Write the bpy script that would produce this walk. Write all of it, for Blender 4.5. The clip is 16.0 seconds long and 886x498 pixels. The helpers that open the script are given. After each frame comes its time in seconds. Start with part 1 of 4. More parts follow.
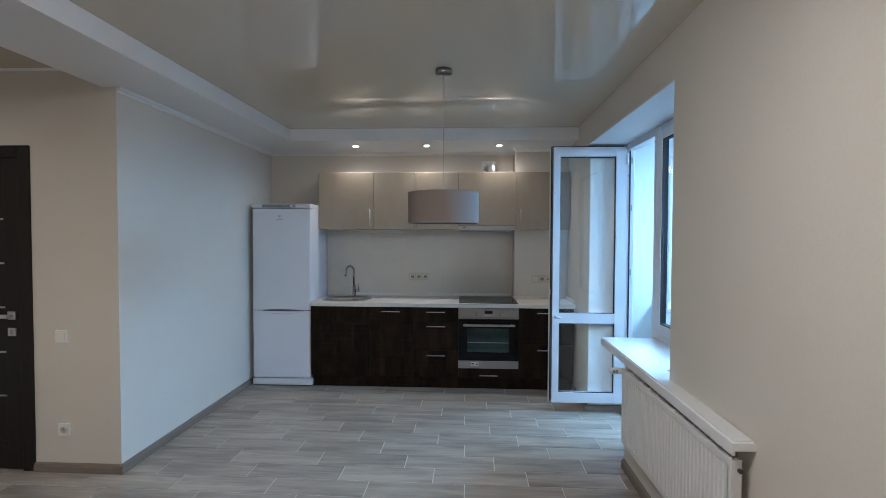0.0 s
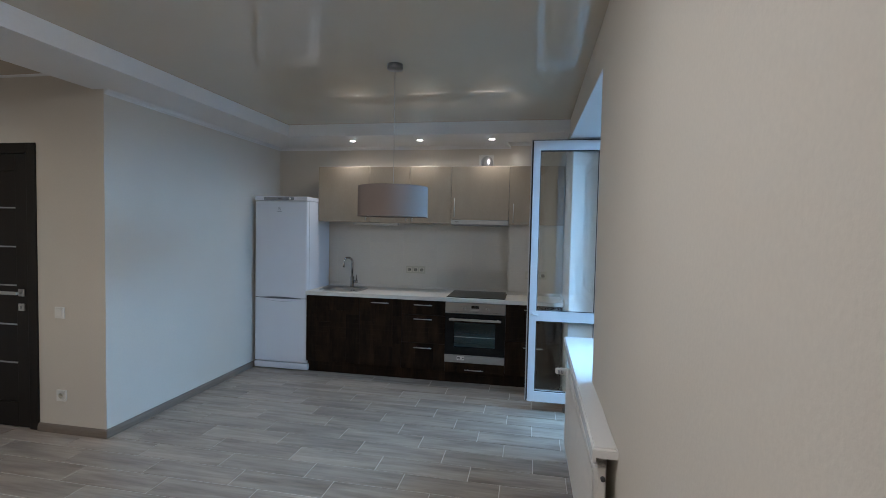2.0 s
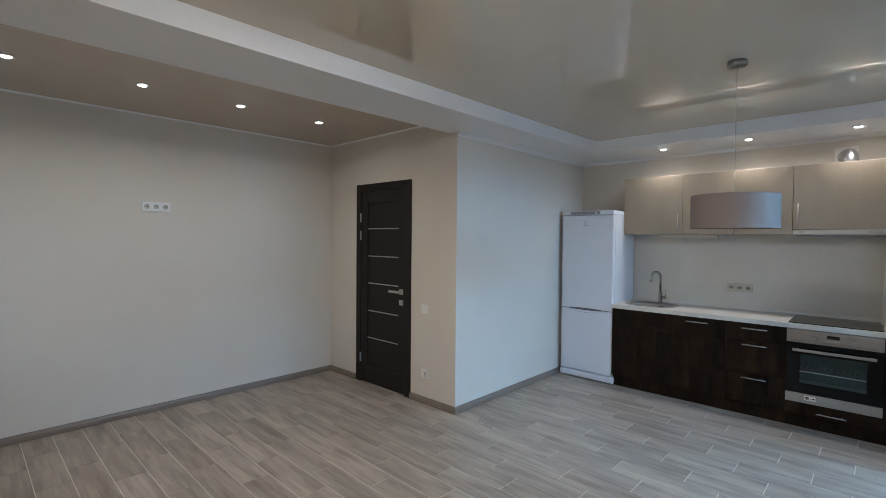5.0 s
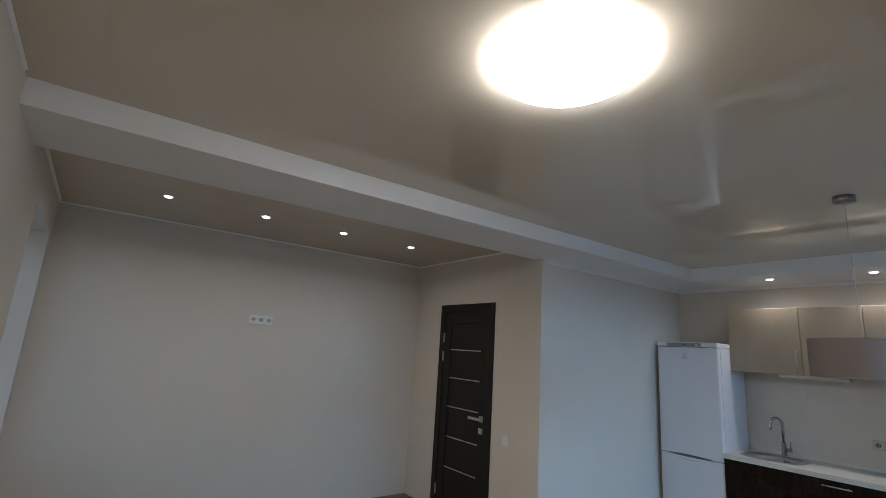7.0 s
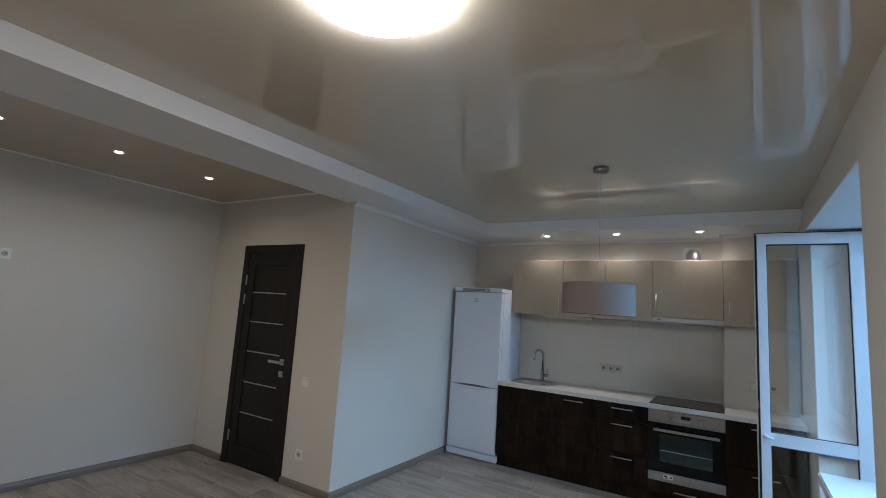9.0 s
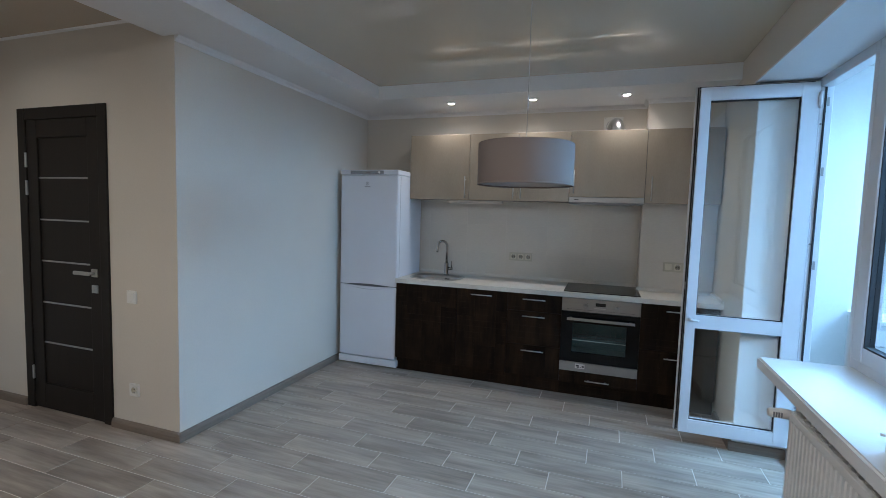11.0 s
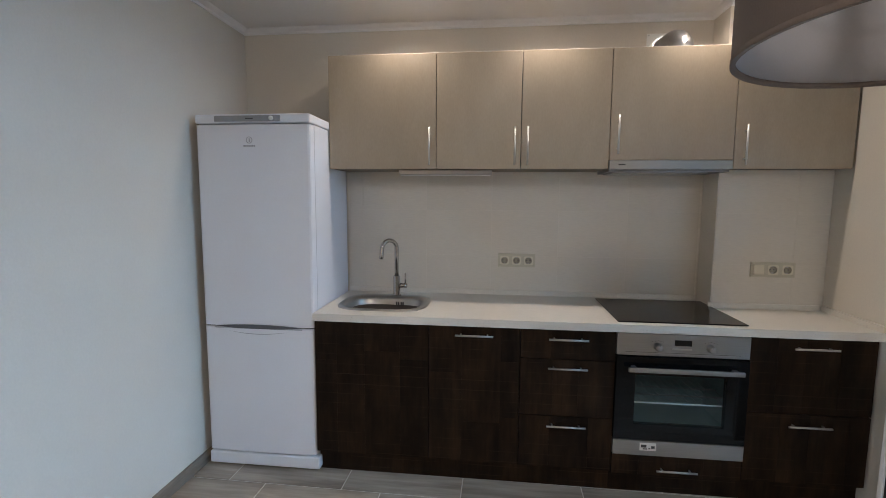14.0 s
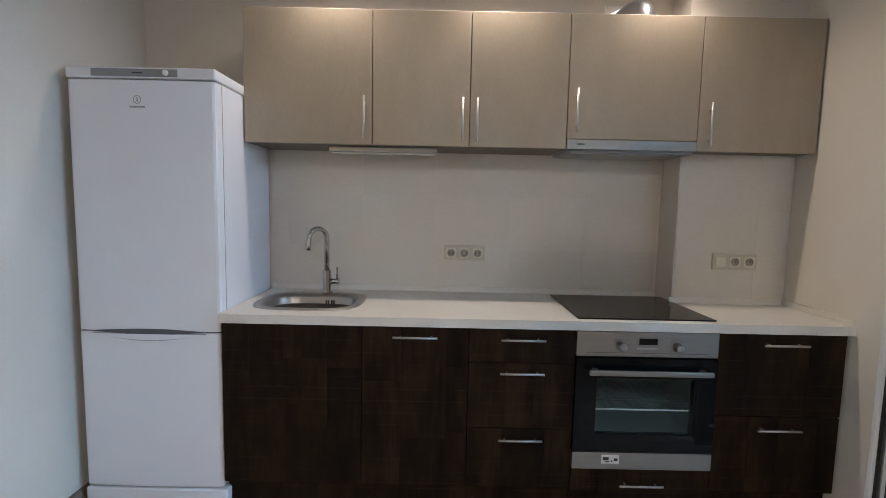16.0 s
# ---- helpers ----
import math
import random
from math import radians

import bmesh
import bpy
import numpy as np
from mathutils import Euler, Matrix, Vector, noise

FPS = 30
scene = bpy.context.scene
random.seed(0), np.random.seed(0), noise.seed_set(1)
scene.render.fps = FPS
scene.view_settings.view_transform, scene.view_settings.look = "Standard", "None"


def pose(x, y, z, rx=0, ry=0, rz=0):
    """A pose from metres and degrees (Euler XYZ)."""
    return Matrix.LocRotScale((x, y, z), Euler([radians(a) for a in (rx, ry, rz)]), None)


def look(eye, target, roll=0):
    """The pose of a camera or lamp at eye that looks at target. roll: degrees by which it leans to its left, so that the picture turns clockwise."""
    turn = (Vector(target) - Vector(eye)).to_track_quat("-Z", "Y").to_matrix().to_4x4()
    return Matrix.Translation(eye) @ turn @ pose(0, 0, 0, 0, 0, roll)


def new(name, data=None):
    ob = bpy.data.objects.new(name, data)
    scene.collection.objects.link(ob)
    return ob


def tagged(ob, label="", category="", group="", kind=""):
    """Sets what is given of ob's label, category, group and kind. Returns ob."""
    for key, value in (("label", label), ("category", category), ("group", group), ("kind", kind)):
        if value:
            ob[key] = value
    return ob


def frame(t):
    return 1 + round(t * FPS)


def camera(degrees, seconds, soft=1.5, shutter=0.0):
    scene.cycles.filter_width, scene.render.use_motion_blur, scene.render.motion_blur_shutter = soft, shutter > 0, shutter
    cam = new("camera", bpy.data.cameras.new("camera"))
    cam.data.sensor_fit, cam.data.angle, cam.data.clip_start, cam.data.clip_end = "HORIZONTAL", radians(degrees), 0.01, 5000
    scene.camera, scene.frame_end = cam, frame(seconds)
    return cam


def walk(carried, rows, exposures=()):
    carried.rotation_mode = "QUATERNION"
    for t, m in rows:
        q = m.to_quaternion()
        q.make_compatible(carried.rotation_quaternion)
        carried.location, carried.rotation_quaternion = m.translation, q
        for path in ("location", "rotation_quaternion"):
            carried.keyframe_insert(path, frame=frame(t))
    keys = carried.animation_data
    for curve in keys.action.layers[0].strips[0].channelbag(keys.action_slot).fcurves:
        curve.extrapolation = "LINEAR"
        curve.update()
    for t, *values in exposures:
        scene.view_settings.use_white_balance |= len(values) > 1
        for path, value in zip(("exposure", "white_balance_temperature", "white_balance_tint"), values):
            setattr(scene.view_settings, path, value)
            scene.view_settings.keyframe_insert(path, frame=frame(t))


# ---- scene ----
cam = camera(87.2, 16.0, soft=0.8)
PATH = [
    (0, (-0.009, 0.033, 1.531), (-0.105, 2.03, 1.475), 0.2),
    (0.5, (0.27, 0.08, 1.514), (0.129, 2.074, 1.436), 0.1),
    (1, (0.509, 0.113, 1.52), (0.315, 2.102, 1.434), 0.3),
    (1.5, (0.677, 0.11, 1.526), (0.386, 2.086, 1.434), 1.0),
    (2, (0.706, 0.089, 1.537), (0.352, 2.056, 1.453), 1.2),
    (2.5, (0.682, 0.012, 1.552), (0.28, 1.97, 1.501), 0.8),
    (3, (0.624, -0.059, 1.566), (0.112, 1.875, 1.546), 0.4),
    (3.5, (0.577, -0.085, 1.559), (-0.118, 1.791, 1.559), 0.6),
    (4, (0.538, -0.095, 1.573), (-0.447, 1.645, 1.559), 0.6),
    (4.5, (0.515, -0.114, 1.577), (-0.691, 1.482, 1.545), 0.4),
    (5, (0.475, -0.149, 1.542), (-0.894, 1.309, 1.494), 0.5),
    (7.5, (0.545, -0.174, 1.637), (-1.021, 0.96, 2.147), 4.8),
    (8, (0.564, -0.153, 1.627), (-0.85, 1.155, 2.164), 5.6),
    (8.5, (0.573, -0.131, 1.607), (-0.662, 1.374, 2.062), 4.9),
    (9, (0.57, -0.078, 1.577), (-0.479, 1.605, 1.836), 3.7),
    (9.5, (0.566, 0.069, 1.528), (-0.342, 1.849, 1.6), 2.4),
    (10, (0.484, 0.253, 1.474), (-0.378, 2.058, 1.438), 2.0),
    (12.5, (-0.182, 1.714, 1.465), (-0.486, 3.677, 1.235), 1.0),
    (13, (-0.303, 2.01, 1.449), (-0.594, 3.973, 1.205), 0.8),
    (13.5, (-0.458, 2.225, 1.446), (-0.757, 4.187, 1.204), 0.8),
    (14, (-0.658, 2.409, 1.436), (-0.879, 4.385, 1.224), 0.4),
    (14.5, (-0.708, 2.546, 1.398), (-0.86, 4.53, 1.203), 0.4),
    (15, (-0.673, 2.679, 1.351), (-0.792, 4.668, 1.171), 0.3),
    (15.5, (-0.639, 2.727, 1.338), (-0.695, 4.719, 1.175), 0.5),
    (16, (-0.642, 2.731, 1.325), (-0.642, 4.723, 1.139), 1.2),
]
EXPOSURES = [(0.0, 0.42, 6100, 10), (1.5, 0.14, 6080, 10), (3.5, 0.36, 6120, 10), (5.2, 0.6, 6200, 10), (7.3, -0.02, 6150, 10), (8.5, -0.06, 6200, 10), (9.8, 0.38, 6030, 10), (12.5, 0.24, 6180, 10), (13.5, 0.6, 6850, 14), (14.5, 0.71, 7080, 16), (16.0, 0.77, 7020, 16)]
walk(cam, [(t, look(eye, target, roll)) for t, eye, target, roll in PATH], EXPOSURES)

# ---- light ----
world = bpy.data.worlds.new("sky")
scene.world = world
world.use_nodes = True
wn = world.node_tree
sky = wn.nodes.new("ShaderNodeTexSky")
sky.sky_type, sky.sun_disc = "NISHITA", False
sky.sun_elevation, sky.sun_rotation = radians(28), radians(200)
wn.nodes["Background"].inputs["Strength"].default_value = 0.12
wn.links.new(sky.outputs["Color"], wn.nodes["Background"].inputs["Color"])


def lamp(name, kind, energy, colour, m, **values):
    data = bpy.data.lights.new(name, kind)
    data.energy, data.color = energy, colour
    for key, value in values.items():
        if key == "size":
            data.size = value
        elif key == "size_y":
            data.shape, data.size_y = "RECTANGLE", value
        elif key == "radius":
            data.shadow_soft_size = value
        elif key == "cone":
            data.spot_size, data.spot_blend = radians(value), 1.0
        elif key == "spread":
            data.spread = radians(value)
        elif key == "angle":
            data.angle = radians(value)
    ob = new(name, data)
    ob.matrix_world = m
    return ob


SUN = lamp("sun", "SUN", 0.8, (1.0, 0.95, 0.9), pose(0, 0, 20, 62, 0, 200), angle=12)
# area lamp added outside the loggia's glazing to stand in for daylight
DAY = lamp("loggia_daylight", "AREA", 145, (0.31, 0.62, 1.0), look((3.25, 3.4, 2.55), (1.25, 3.3, 1.55)), size=3.0, size_y=0.9, spread=140)
# daylight in the second window, behind the walker
DAY2 = lamp("window_daylight", "AREA", 0.9, (0.42, 0.7, 1.0), look((-3.45, -0.86, 1.45), (-3.45, 2, 1.0)), size=0.9, size_y=1.4)


# ---- materials ----
def material(name, colour, rough=0.5, metal=0.0, grain=0.0, scale=(40, 40, 40), stain=0.0, stain_scale=1.5, bump=0.0, bump_scale=None,
             tone=0.0, coat=0.0, spec=0.5, transmission=0.0, emit=0.0, ior=1.5, detail=4.0, ramp=None):
    """A surface: base colour with fine grain and broad stains, bump and a tone that varies from piece to piece."""
    m = bpy.data.materials.new(name)
    m.use_nodes = True
    t = m.node_tree
    b = t.nodes["Principled BSDF"]
    b.inputs["Base Color"].default_value = (*colour, 1)
    b.inputs["Roughness"].default_value = rough
    b.inputs["Metallic"].default_value = metal
    b.inputs["IOR"].default_value = ior
    b.inputs["Specular IOR Level"].default_value = spec
    b.inputs["Coat Weight"].default_value = coat
    b.inputs["Coat Roughness"].default_value = 0.08
    b.inputs["Transmission Weight"].default_value = transmission
    if emit:
        b.inputs["Emission Color"].default_value = (*colour, 1)
        b.inputs["Emission Strength"].default_value = emit
    if not (grain or stain or bump or tone):
        return m
    co = t.nodes.new("ShaderNodeTexCoord")
    info = t.nodes.new("ShaderNodeObjectInfo")
    shift = t.nodes.new("ShaderNodeVectorMath")
    shift.operation = "MULTIPLY_ADD"
    t.links.new(info.outputs["Random"], shift.inputs[0])
    shift.inputs[1].default_value = (37.0, 19.0, 53.0) if tone else (0, 0, 0)
    t.links.new(co.outputs["Object"], shift.inputs[2])

    def noise_node(s, d=detail, rough_=0.6):
        mp = t.nodes.new("ShaderNodeMapping")
        mp.inputs["Scale"].default_value = s
        t.links.new(shift.outputs[0], mp.inputs["Vector"])
        n = t.nodes.new("ShaderNodeTexNoise")
        n.inputs["Scale"].default_value = 1.0
        n.inputs["Detail"].default_value = d
        n.inputs["Roughness"].default_value = rough_
        t.links.new(mp.outputs[0], n.inputs["Vector"])
        return n

    def spread(socket, amount):
        r = t.nodes.new("ShaderNodeMapRange")
        r.inputs["From Min"].default_value, r.inputs["From Max"].default_value = 0.3, 0.7
        r.inputs["To Min"].default_value, r.inputs["To Max"].default_value = 1 - amount, 1 + amount
        t.links.new(socket, r.inputs["Value"])
        return r.outputs[0]

    def times(a, c):
        n = t.nodes.new("ShaderNodeMath")
        n.operation = "MULTIPLY"
        t.links.new(a, n.inputs[0])
        t.links.new(c, n.inputs[1])
        return n.outputs[0]

    fine = noise_node(scale)
    factor = spread(fine.outputs["Fac"], grain)
    if stain:
        broad = noise_node((stain_scale,) * 3 if not isinstance(stain_scale, tuple) else stain_scale, 3.0)
        factor = times(factor, spread(broad.outputs["Fac"], stain))
    if tone:
        r = t.nodes.new("ShaderNodeMapRange")
        r.inputs["To Min"].default_value, r.inputs["To Max"].default_value = 1 - tone, 1 + tone
        t.links.new(info.outputs["Random"], r.inputs["Value"])
        factor = times(factor, r.outputs[0])
    if ramp:
        mixer = t.nodes.new("ShaderNodeMix")
        mixer.data_type = "RGBA"
        second = noise_node(ramp[1], 5.0)
        rr = t.nodes.new("ShaderNodeMapRange")
        rr.inputs["From Min"].default_value, rr.inputs["From Max"].default_value = ramp[2], ramp[3]
        t.links.new(second.outputs["Fac"], rr.inputs["Value"])
        t.links.new(rr.outputs[0], mixer.inputs["Factor"])
        mixer.inputs["A"].default_value = (*colour, 1)
        mixer.inputs["B"].default_value = (*ramp[0], 1)
        base = mixer.outputs["Result"]
    else:
        rgb = t.nodes.new("ShaderNodeRGB")
        rgb.outputs[0].default_value = (*colour, 1)
        base = rgb.outputs[0]
    mul = t.nodes.new("ShaderNodeVectorMath")
    mul.operation = "SCALE"
    t.links.new(base, mul.inputs[0])
    t.links.new(factor, mul.inputs["Scale"])
    t.links.new(mul.outputs[0], b.inputs["Base Color"])
    rv = t.nodes.new("ShaderNodeMapRange")
    rv.inputs["To Min"].default_value, rv.inputs["To Max"].default_value = rough * 0.85, min(1, rough * 1.15)
    t.links.new(fine.outputs["Fac"], rv.inputs["Value"])
    t.links.new(rv.outputs[0], b.inputs["Roughness"])
    if bump:
        h = noise_node(bump_scale, 3.0) if bump_scale else fine
        bn = t.nodes.new("ShaderNodeBump")
        bn.inputs["Strength"].default_value = 0.6
        bn.inputs["Distance"].default_value = bump
        t.links.new(h.outputs["Fac"], bn.inputs["Height"])
        t.links.new(bn.outputs[0], b.inputs["Normal"])
    return m


WALLPAPER = material("embossed_wallpaper", (0.64, 0.585, 0.51), 0.75, grain=0.026, scale=(120, 120, 90), stain=0.025, stain_scale=0.9, bump=0.0008, bump_scale=(95, 95, 95))
WHITE_PAINT = material("white_ceiling_paint", (0.78, 0.77, 0.76), 0.6, grain=0.015, scale=(60, 60, 60), stain=0.02)
STRETCH = material("glossy_stretch_film", (0.625, 0.548, 0.432), 0.0, grain=0.01, scale=(3, 3, 3), stain=0.02, stain_scale=0.6, ior=1.8)
STRETCH_SATIN = material("satin_stretch_film", (0.53, 0.45, 0.36), 0.22, grain=0.01, scale=(3, 3, 3), stain=0.02, stain_scale=0.6)
TILE = material("wood_look_porcelain", (0.385, 0.318, 0.256), 0.36, grain=0.16, scale=(3.2, 46, 30), stain=0.12, stain_scale=(1.6, 5, 3), tone=0.10, bump=0.0006,
                ramp=((0.2, 0.156, 0.121), (1.5, 12, 5), 0.42, 0.7))
GROUT = material("pale_grout", (0.7, 0.65, 0.58), 0.85, grain=0.08, scale=(90, 90, 90), stain=0.08)
SKIRT = material("taupe_skirting_plastic", (0.19, 0.152, 0.12), 0.4, grain=0.12, scale=(4, 4, 90), stain=0.05)
FRIDGE = material("white_enamel", (0.74, 0.74, 0.77), 0.35, grain=0.012, scale=(120, 120, 120), stain=0.02, bump=0.0002)
FRIDGE_GREY = material("grey_plastic", (0.26, 0.26, 0.27), 0.4, grain=0.03)
# mid grey paints the shaded hollow of the fridge grip
GRIP_SHADE = material("mid_grey_grip_shade", (0.4, 0.4, 0.42), 0.35, grain=0.03)
# dark grey: shade in grip and door gap, and dimmed rack wires
RECESS_DARK = material("dark_recess_grey", (0.1, 0.1, 0.11), 0.45, grain=0.03)
SEAL = material("dark_rubber", (0.02, 0.02, 0.022), 0.7, grain=0.1)
STEEL = material("brushed_steel", (0.37, 0.37, 0.365), 0.33, metal=1.0, grain=0.05, scale=(6, 6, 260), stain=0.03, bump=0.00008)
SINK_STEEL = material("satin_sink_steel", (0.43, 0.42, 0.4), 0.32, metal=1.0, grain=0.04, scale=(30, 120, 30), stain=0.04)
DARK_STEEL = material("dark_nickel", (0.3, 0.285, 0.27), 0.3, metal=1.0, grain=0.04, scale=(60, 60, 60))
# pale colour paints the glint along the oven rack's front bar
RACK_GLINT = material("pale_rack_glint", (0.8, 0.8, 0.79), 0.5, metal=0.2, grain=0.03)
CHROME = material("satin_nickel", (0.54, 0.53, 0.51), 0.45, metal=1.0, grain=0.03, scale=(80, 80, 80))
FOIL = material("aluminium_duct", (0.5, 0.5, 0.51), 0.32, metal=1.0, grain=0.05, scale=(30, 30, 30))
WENGE = material("dark_wenge_fronts", (0.021, 0.0112, 0.0058), 0.6, grain=0.25, scale=(60, 60, 5.0), stain=0.5, stain_scale=(7, 7, 3.0), tone=0.11, bump=0.0006, bump_scale=(60, 60, 8), spec=0.1,
                 ramp=((0.0065, 0.0037, 0.0024), (10, 10, 2.0), 0.4, 0.72))


def saw_lines(m, period, amount):
    """Thin paler saw marks across the boards, broken up by a slow noise."""
    t = m.node_tree
    b = t.nodes["Principled BSDF"]
    old = b.inputs["Base Color"].links[0].from_socket
    co = t.nodes.new("ShaderNodeTexCoord")
    w = t.nodes.new("ShaderNodeTexWave")
    w.wave_type, w.bands_direction = "BANDS", "Z"
    w.inputs["Scale"].default_value = 0.314 / period
    w.inputs["Distortion"].default_value = 0.25
    w.inputs["Detail"].default_value = 1.0
    t.links.new(co.outputs["Object"], w.inputs["Vector"])
    line = t.nodes.new("ShaderNodeMapRange")
    line.inputs["From Min"].default_value, line.inputs["From Max"].default_value = 0.975, 1.0
    t.links.new(w.outputs["Fac"], line.inputs["Value"])
    n = t.nodes.new("ShaderNodeTexNoise")
    n.inputs["Scale"].default_value = 5.0
    t.links.new(co.outputs["Object"], n.inputs["Vector"])
    gate = t.nodes.new("ShaderNodeMapRange")
    gate.inputs["From Min"].default_value, gate.inputs["From Max"].default_value = 0.42, 0.62
    gate.inputs["To Max"].default_value = amount
    t.links.new(n.outputs["Fac"], gate.inputs["Value"])
    f = t.nodes.new("ShaderNodeMath")
    f.operation = "MULTIPLY"
    t.links.new(line.outputs[0], f.inputs[0])
    t.links.new(gate.outputs[0], f.inputs[1])
    mix = t.nodes.new("ShaderNodeMix")
    mix.data_type = "RGBA"
    t.links.new(f.outputs[0], mix.inputs["Factor"])
    t.links.new(old, mix.inputs["A"])
    mix.inputs["B"].default_value = (0.14, 0.1, 0.07, 1)
    t.links.new(mix.outputs["Result"], b.inputs["Base Color"])


saw_lines(WENGE, 0.052, 0.09)
CARCASS = material("dark_carcass_board", (0.03, 0.02, 0.014), 0.5, grain=0.2, scale=(20, 20, 4))
LATTE = material("latte_fronts", (0.35, 0.285, 0.215), 0.42, grain=0.05, scale=(130, 130, 45), stain=0.05, stain_scale=(9, 9, 3.0), tone=0.02, bump=0.0003, bump_scale=(200, 200, 60))
# pale colour for the door tops as the spotlights brighten them
EDGE_LIT = material("pale_lit_edge", (0.7, 0.66, 0.6), 0.45, grain=0.03, scale=(40, 40, 40))
LATTE_CORE = material("latte_carcass", (0.15, 0.12, 0.09), 0.5, grain=0.04)
WORKTOP = material("speckled_white_laminate", (0.66, 0.62, 0.56), 0.42, grain=0.05, scale=(260, 260, 260), stain=0.04, stain_scale=3.0,
                   ramp=((0.3, 0.26, 0.21), (190, 190, 190), 0.6, 0.7))
HOB = material("black_ceramic_glass", (0.009, 0.009, 0.01), 0.08, grain=0.1, scale=(300, 300, 300), spec=0.3)
OVEN_GLASS = material("black_oven_glass", (0.004, 0.005, 0.006), 0.05, grain=0.1, scale=(10, 10, 10), spec=0.22)
OVEN_CAVITY = material("oven_enamel", (0.11, 0.165, 0.175), 0.35, grain=0.1, scale=(20, 20, 20))
DOOR_WOOD = material("wenge_door_veneer", (0.012, 0.0088, 0.0066), 0.5, spec=0.3, grain=0.25, scale=(50, 50, 2.5), stain=0.15, stain_scale=(9, 9, 1.5), bump=0.0004, bump_scale=(90, 90, 3))
ALU = material("matt_aluminium_strip", (0.5, 0.5, 0.5), 0.35, metal=1.0, grain=0.03)
PVC = material("white_pvc", (0.66, 0.67, 0.69), 0.3, grain=0.01, scale=(60, 60, 60), stain=0.015)
SILL = material("white_sill_plastic", (0.78, 0.77, 0.76), 0.25, grain=0.012, scale=(60, 60, 60), stain=0.02)
RADIATOR = material("white_radiator_enamel", (0.72, 0.7, 0.67), 0.35, grain=0.012, scale=(60, 60, 60), stain=0.02)
# frame colour; also painted into the white sockets' wells as their shade
IVORY_FRAME = material("beige_plastic", (0.53, 0.49, 0.39), 0.35, grain=0.01, scale=(80, 80, 80))
IVORY = material("ivory_plastic", (0.66, 0.61, 0.49), 0.3, grain=0.01, scale=(80, 80, 80))
# ivory darkened: paints the shade inside the ivory sockets' wells
WELL_SHADE = material("shaded_ivory_plastic", (0.3, 0.275, 0.22), 0.4, grain=0.02, scale=(80, 80, 80))
WHITE_PLASTIC = material("white_plastic", (0.77, 0.75, 0.71), 0.3, grain=0.01, scale=(80, 80, 80))
SHADE = material("taupe_linen_shade", (0.2, 0.16, 0.14), 0.85, grain=0.06, scale=(420, 420, 420), stain=0.03, bump=0.0004, bump_scale=(500, 500, 120))
SHADE_IN = material("white_shade_lining", (0.46, 0.45, 0.46), 0.7, grain=0.02, scale=(300, 300, 300))
TAP_STEEL = material("polished_tap_steel", (0.5, 0.48, 0.46), 0.16, metal=1.0, grain=0.03, scale=(80, 80, 80))
CORD = material("clear_cord", (0.4, 0.39, 0.37), 0.3, grain=0.05)
SPLASH = material("cream_wall_tile", (0.63, 0.58, 0.51), 0.32, grain=0.035, scale=(30, 30, 160), stain=0.03, tone=0.015, bump=0.0004, bump_scale=(25, 25, 180))
SPLASH_GROUT = material("cream_grout", (0.7, 0.65, 0.58), 0.8, grain=0.05)
LOGGIA = material("loggia_plaster", (0.6, 0.6, 0.6), 0.8, grain=0.02, scale=(50, 50, 50), stain=0.03, bump=0.0006, bump_scale=(90, 90, 90))
LOGGIA_FLOOR = material("loggia_floor_tile", (0.45, 0.45, 0.44), 0.4, grain=0.05, scale=(30, 30, 30), stain=0.06)
OUTER_GROUND = material("grey_ground", (0.12, 0.13, 0.11), 0.9, grain=0.2, scale=(2, 2, 2), stain=0.2, stain_scale=0.05)
FACADE = material("far_facade_render", (0.42, 0.4, 0.38), 0.85, grain=0.06, scale=(2, 2, 2), stain=0.08, stain_scale=0.2)
FACADE_GLASS = material("far_window_glass", (0.05, 0.07, 0.09), 0.1, grain=0.05)
LABEL = material("paper_label", (0.75, 0.74, 0.72), 0.6, grain=0.02)
INK = material("dark_print", (0.05, 0.05, 0.055), 0.6, grain=0.05)
DISPLAY = material("black_display", (0.008, 0.009, 0.01), 0.15, grain=0.05)
LED = material("led_diffuser", (1.0, 0.98, 0.965), 0.4, emit=32.0)
SPOT_LED = material("spot_diffuser", (1.0, 0.96, 0.92), 0.4, emit=30.0)


def glass_material(name, tint):
    m = bpy.data.materials.new(name)
    m.use_nodes = True
    b = m.node_tree.nodes["Principled BSDF"]
    b.inputs["Base Color"].default_value = (*tint, 1)
    b.inputs["Roughness"].default_value = 0.0
    b.inputs["IOR"].default_value = 1.5
    b.inputs["Transmission Weight"].default_value = 1.0
    return m


GLASS = glass_material("clear_glass", (0.95, 0.98, 0.98))
OVEN_PANE = glass_material("smoked_glass", (0.62, 0.76, 0.78))
OVEN_PANE.node_tree.nodes["Principled BSDF"].inputs["IOR"].default_value = 1.3


# ---- mesh tools ----
def box(bm, x0, x1, y0, y1, z0, z1, bevel=0.0, seg=2):
    vs = [bm.verts.new(p) for p in ((x0, y0, z0), (x1, y0, z0), (x1, y1, z0), (x0, y1, z0), (x0, y0, z1), (x1, y0, z1), (x1, y1, z1), (x0, y1, z1))]
    fs = [bm.faces.new([vs[i] for i in f]) for f in ((3, 2, 1, 0), (4, 5, 6, 7), (0, 1, 5, 4), (1, 2, 6, 5), (2, 3, 7, 6), (3, 0, 4, 7))]
    if bevel:
        edges = list({e for f in fs for e in f.edges})
        bmesh.ops.bevel(bm, geom=edges, offset=bevel, segments=seg, profile=0.5, affect="EDGES", clamp_overlap=True)
    return bm


